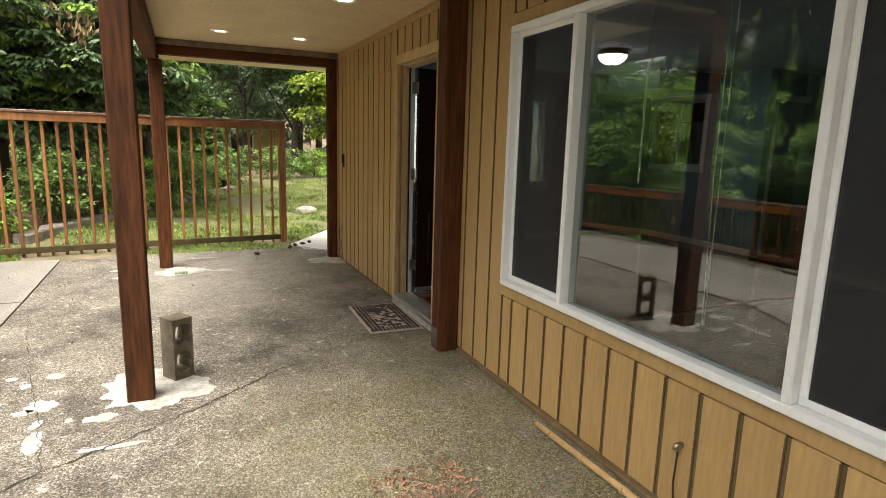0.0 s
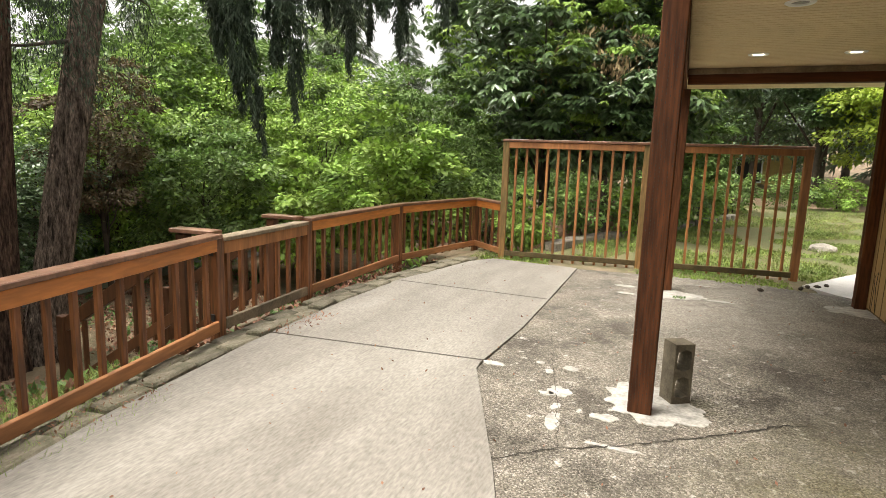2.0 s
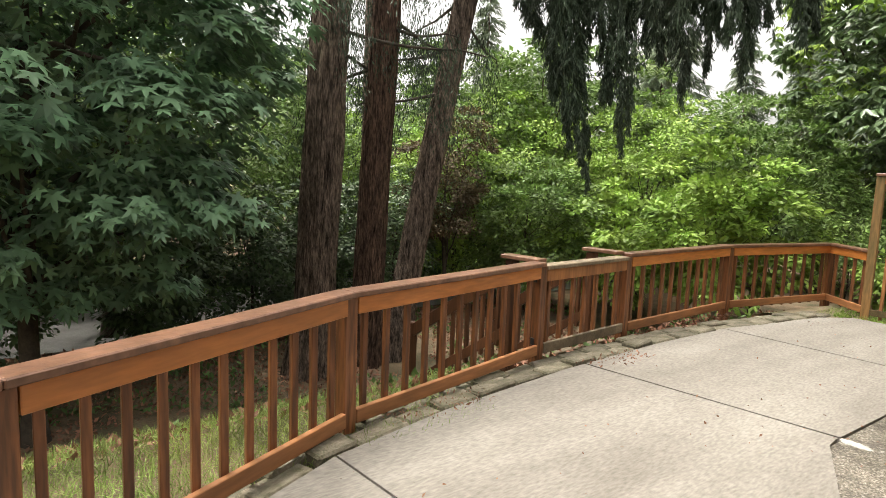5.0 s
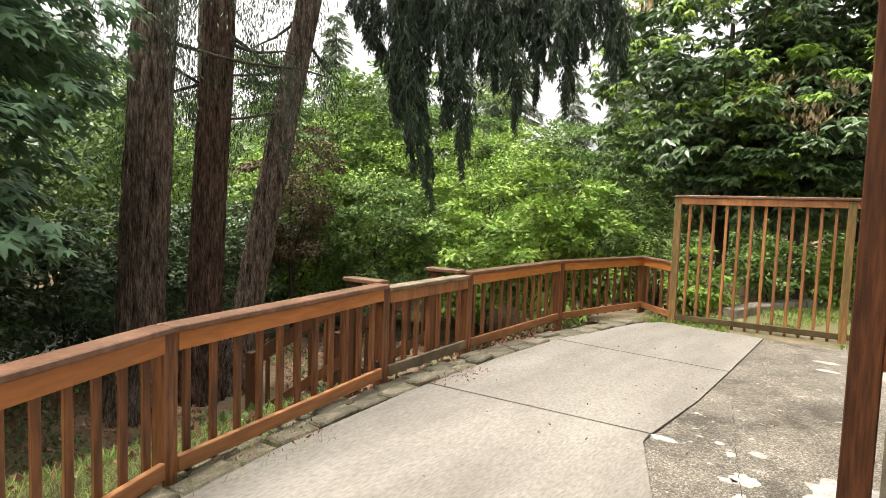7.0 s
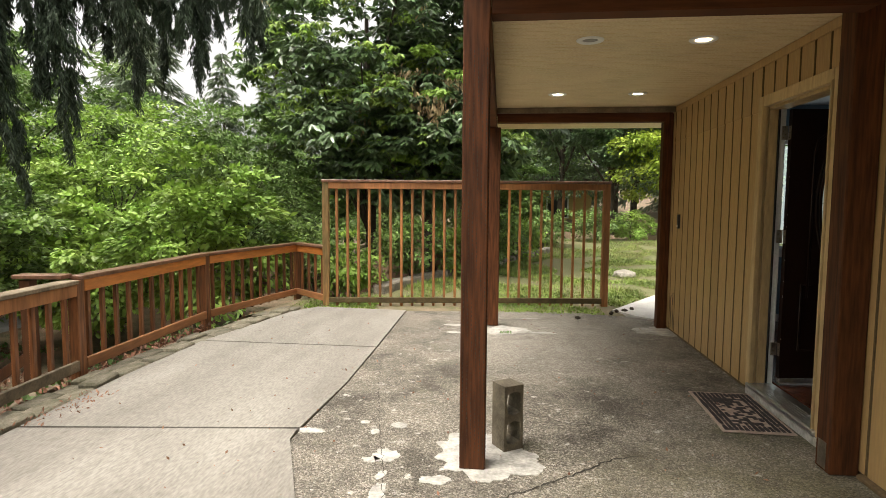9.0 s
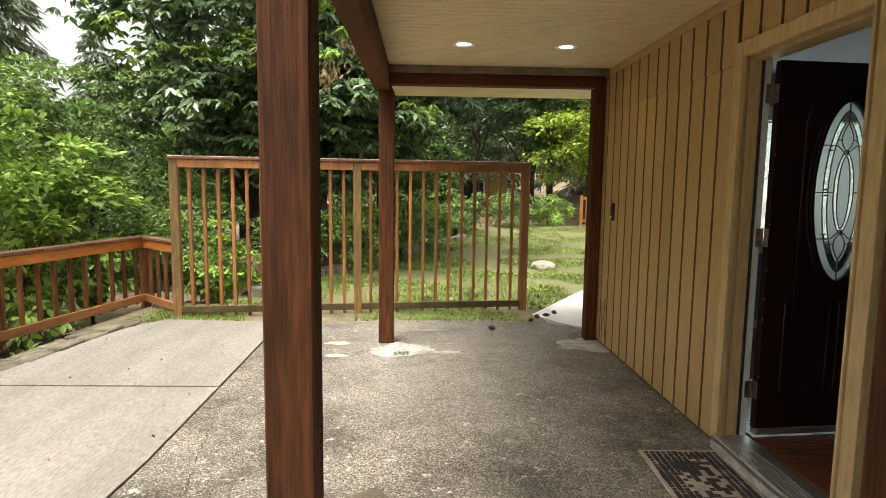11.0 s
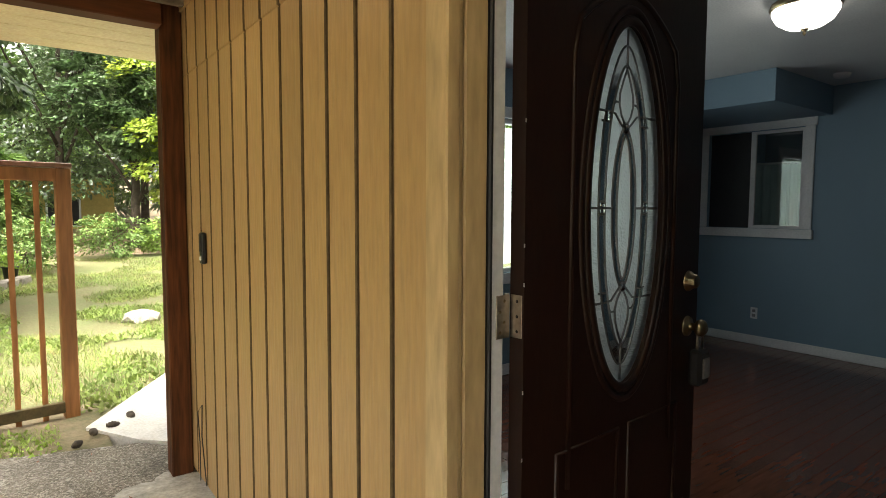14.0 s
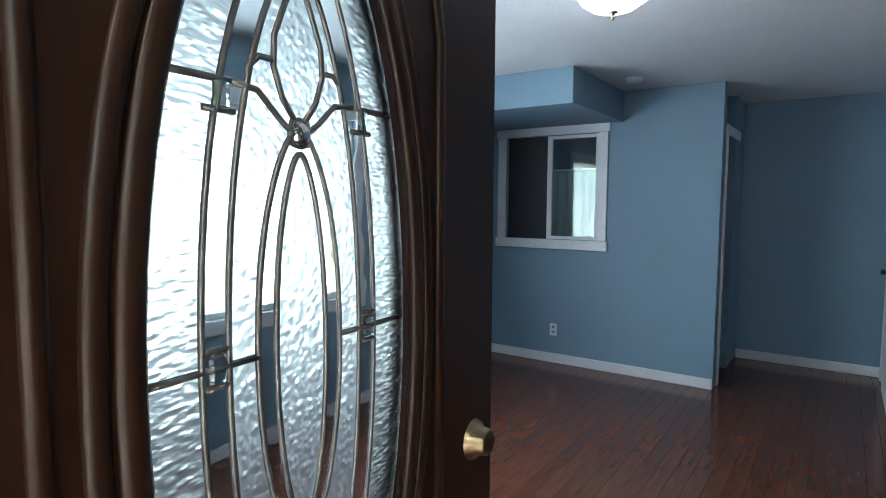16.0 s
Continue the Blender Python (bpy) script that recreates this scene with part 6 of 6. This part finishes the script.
for x, y, s in ((-12.5, 13.5, 1.1), (-11, 16, 0.9), (-15, 19, 0.95), (-8.5, 18, 0.75), (-18, 13, 1.25), (-13, 10.5, 0.9), (-19, 9, 1.0), (-13, 16.5, 0.75), (-9.5, 15.5, 0.7), (-20, 16, 1.1), (-18, 0, 1.1), (-14, -4, 0.9), (-11, -8, 1.0), (-18, -8, 1.2), (-7, -11, 1.0), (-1, -13, 1.1), (-12, 20, 0.75), (-6, 17.5, 0.6), (-25, 3, 1.3), (-16, 9.5, 0.7),
                (-13.5, 0.5, 0.7), (-3, 19, 0.7), (7, -12, 1.1), (-9, 25, 0.75), (0, 30, 1.2), (7, 31, 1.2), (14, 30, 1.3), (18, 22, 1.2), (16, 15, 1.1), (-4, 27, 0.8)):
    copy_thing(rr.choice((leafy_a, leafy_b)), pose(x, y, G(x, y), 0, 0, rr.uniform(0, 360)) @ Matrix.Scale(s, 4))

# ---- ground cover ----
rng = np.random.default_rng(5)


def cover(name, xs, ys, n, size, kind, mat, label, up=(0, 0, 0.4), lift=0.02, keep=0.0, base=G):
    x, y = rng.uniform(*xs, n), rng.uniform(*ys, n)
    good = np.array([noise.noise(Vector((a * 0.8, b * 0.8, 3.0 + keep))) > keep for a, b in zip(x, y)])
    kerb_a, kerb_b = np.interp(y, (8.0, 8.45, 9.9, 12.0), (1.95, 1.72, 2.66, 4.26)), np.interp(y, (7.6, 9.6, 12.0), (2.65, 4.25, 5.65))
    good &= ~((x > kerb_a) & (x < kerb_b) & (y > 7.9) & (y < 12.05))
    x, y = x[good], y[good]
    z = np.array([base(a, b) for a, b in zip(x, y)]) + lift
    way = rng.normal(0, 0.6, (len(x), 3)) + np.array(up)
    ob = part(name, leaf_mesh(name, np.stack([x, y, z], 1), way, size * rng.uniform(0.5, 1.4, len(x)), kind, mat, rng, 0.5), mat)
    return tagged(ob, label, name.replace("_", " "), kind="stuff")


cover("grass", (-2.0, 6.5), (8.95, 20), 170000, 0.095, "blade", L_GRASS, "patchy green grass on the lawn", (0, 0, 0.9), 0.01, -0.18)
cover("straw_grass", (-2.0, 6.5), (8.95, 20), 100000, 0.07, "blade", L_STRAW, "dry straw-coloured grass on the lawn", (0, 0, 0.45), 0.01, -0.2)
cover("lawn_weeds", (-2.0, 5.5), (8.8, 16), 42000, 0.055, "simple", L_GRASS, "broad-leaved weeds growing in the lawn", (0, 0, 0.6), 0.03, 0.04)
cover("grass_verge", (-5.0, -2.5), (-2.5, 3.0), 60000, 0.075, "blade", L_GRASS, "yellow-green grass below the railing", (0, 0, 1.0), 0.0, -0.2)
cover("ivy", (-9.0, -3.3), (-3, 9.5), 13000, 0.075, "simple", L_IVY, "low green ivy on the shaded ground", (0, 0, 0.5), 0.03, 0.08)
cover("leaf_litter", (-9.2, -3.2), (-3, 9.5), 30000, 0.055, "simple", L_LITTER, "dry brown leaf litter under the trees", (0, 0, 0.1), 0.015, -0.3)
cover("weeds", (-2.6, 1.6), (8.12, 8.9), 5200, 0.042, "simple", L_BUSH, "small weeds along the foot of the fence", (0, 0, 0.7), 0.0, 0.0, lambda a, b: -0.02)
cover("fence_grass", (-2.7, 1.6), (8.2, 9.0), 14000, 0.065, "blade", L_GRASS, "short grass along the foot of the fence", (0, 0, 0.7), 0.0, -0.1, lambda a, b: -0.02)
cover("understory", (-16, -11), (-6, 14), 16000, 0.16, "simple", L_IVY, "low green undergrowth beneath the woods", (0, 0, 0.7), 0.25, -0.15)

cover("fallen_bits", (-2.5, 2.0), (0.6, 8.0), 420, 0.022, "simple", L_LITTER, "scattered dry leaf bits and needles on the concrete", (0, 0, 0.05), 0.017, -0.5, lambda a, b: 0.0)
cover("fallen_needles", (1.05, 1.5), (1.9, 2.3), 500, 0.03, "long", L_LITTER, "patch of reddish fallen needles on the patio", (0, 0, 0.05), 0.006, -0.5, lambda a, b: 0.0)
cover("curb_needles", (-2.86, -2.62), (1.7, 4.4), 420, 0.03, "long", L_LITTER, "reddish needles caught along the edging stones", (0, 0, 0.05), 0.03, -0.1, lambda a, b: 0.0)
cover("post_weeds", (0.22, 0.36), (6.84, 6.92), 45, 0.032, "long", L_IVY, "small green weed tuft in a patio crack", (0, 0, 1.0), 0.0, -1.0, lambda a, b: 0.0)
for x, y, a in ((1.78, 8.28, 20), (1.9, 8.36, 80), (1.68, 8.12, 140), (2.02, 8.5, 200), (1.2, 7.75, 50)):
    cone = thing("pine_cone", (x, y, 0.03), "small dark pine cone fallen on the concrete", "pine cone", "fallen pine cones", turn=a)
    c = part("scales", lathe([(0.0005, -0.045), (0.014, -0.04), (0.011, -0.032), (0.021, -0.026), (0.016, -0.016), (0.026, -0.008), (0.019, 0.004), (0.022, 0.012), (0.014, 0.02), (0.014, 0.03), (0.0005, 0.042)], 9), M_TWIG, cone)
    c.matrix_local = pose(0, 0, 0, 90)

# ---- garden beyond the fence ----
rg = random.Random(6)


def rock(name, x, y, r, mat, label, squash=0.6, seed=0, category="rock", group=""):
    bm = bmesh.new()
    bmesh.ops.create_icosphere(bm, subdivisions=2, radius=r)
    for v in bm.verts:
        v.co *= 1 + 0.35 * noise.noise(v.co * (1.6 / r) + Vector((seed, seed * 2, 0)))
        v.co.z *= squash
    ob = part(name, bm, mat)
    ob.location = (x, y, G(x, y) + r * squash * 0.45)
    return tagged(ob, label, category, group)


rock("garden_rock", 2.75, 12.5, 0.24, M_ROCK, "pale flat rock lying in the lawn", 0.5, 1)
for i in range(22):
    t = i / 21
    x, y = -1.7 + 3.2 * t ** 1.2, 9.75 + 7.2 * t
    b = part("wall_stone", boxed((-0.17, -0.11, -0.1), (0.17, 0.11, 0.10), 0.02, None, 0.012), M_LAWN_STONE)
    b.matrix_world = pose(x, y, G(x, y) + 0.06, 0, 0, 66 + rg.uniform(-8, 8))
    tagged(b, "grey garden edging stone beside the lawn", "stone", "lawn edging stones")
M_BANK = material("bare_reddish_soil", (0.30, 0.19, 0.13), 0.95, spread=0.35, scale=4, fine=40, bump=0.6, dist=0.02)
for x, y, r in ((-2.5, 12.2, 1.0), (-1.4, 13.2, 0.9), (-3.4, 11.5, 0.6)):
    bank = rock("soil_bank", x, y, r, M_BANK, "bare reddish soil bank behind the fence", 0.55, r * 9, "soil bank")
    bank["kind"] = "structure"
for x, y in ((0.75, 17.4), (1.05, 17.7), (1.35, 17.6)):
    p = thing("plant_pot", (x, y, G(x, y) + 0.02), "black plastic nursery pot with a small plant", "plant pot", "nursery pots")
    part("pot", lathe([(0.0005, 0.0), (0.10, 0.0), (0.13, 0.25), (0.14, 0.25), (0.14, 0.27), (0.12, 0.27), (0.11, 0.22), (0.0005, 0.22)], 16), M_BLACK, p)
    rg2 = np.random.default_rng(int(x * 100))
    at = rg2.normal(0, 0.09, (140, 3)) + np.array((0, 0, 0.42))
    part("foliage", leaf_mesh("foliage", at, rg2.normal(0, 1, (140, 3)), rg2.uniform(0.05, 0.12, 140), "simple", L_BUSH, rg2), L_BUSH, p)

house = thing("yellow_house", (1.2, 29.5, G(1.2, 29.5)), "yellow lap-sided house beyond the trees", "house")
for k in range(15):
    part("lap_board", boxed((-3.2, 0.0, 0.1 + k * 0.18), (3.4, 0.06, 0.1 + k * 0.18 + 0.172), 0.006), M_YELLOW, house)
part("wall", boxed((-3.2, 0.06, 0), (3.4, 4, 2.9)), M_YELLOW, house)
part("roof", boxed((-3.7, -0.5, 2.9), (3.9, 4.5, 3.15), 0.02), M_ROOF, house)
w = part("window", boxed((1.2, -0.02, 1.1), (2.3, -0.005, 2.2), 0.004), M_WHITE, house)
part("pane", boxed((1.27, -0.028, 1.17), (2.23, -0.021, 2.13), 0), M_BLACK, w)
deck = thing("far_deck_railing", (5.85, 20.6, G(5.85, 20.6)), "orange-brown deck railing of the far end", "railing")
for z in (0.12, 0.86):
    part("rail", boxed((-0.1, -0.02, z), (2.2, 0.02, z + 0.09), 0.004), M_RAIL, deck)
for k in range(15):
    part("baluster", boxed((k * 0.15, 0.022, 0.0), (k * 0.15 + 0.035, 0.057, 0.94), 0.003), M_RAIL, deck)
part("post", boxed((-0.2, -0.045, 0.0), (-0.11, 0.045, 1.0), 0.004), M_RAIL, deck)
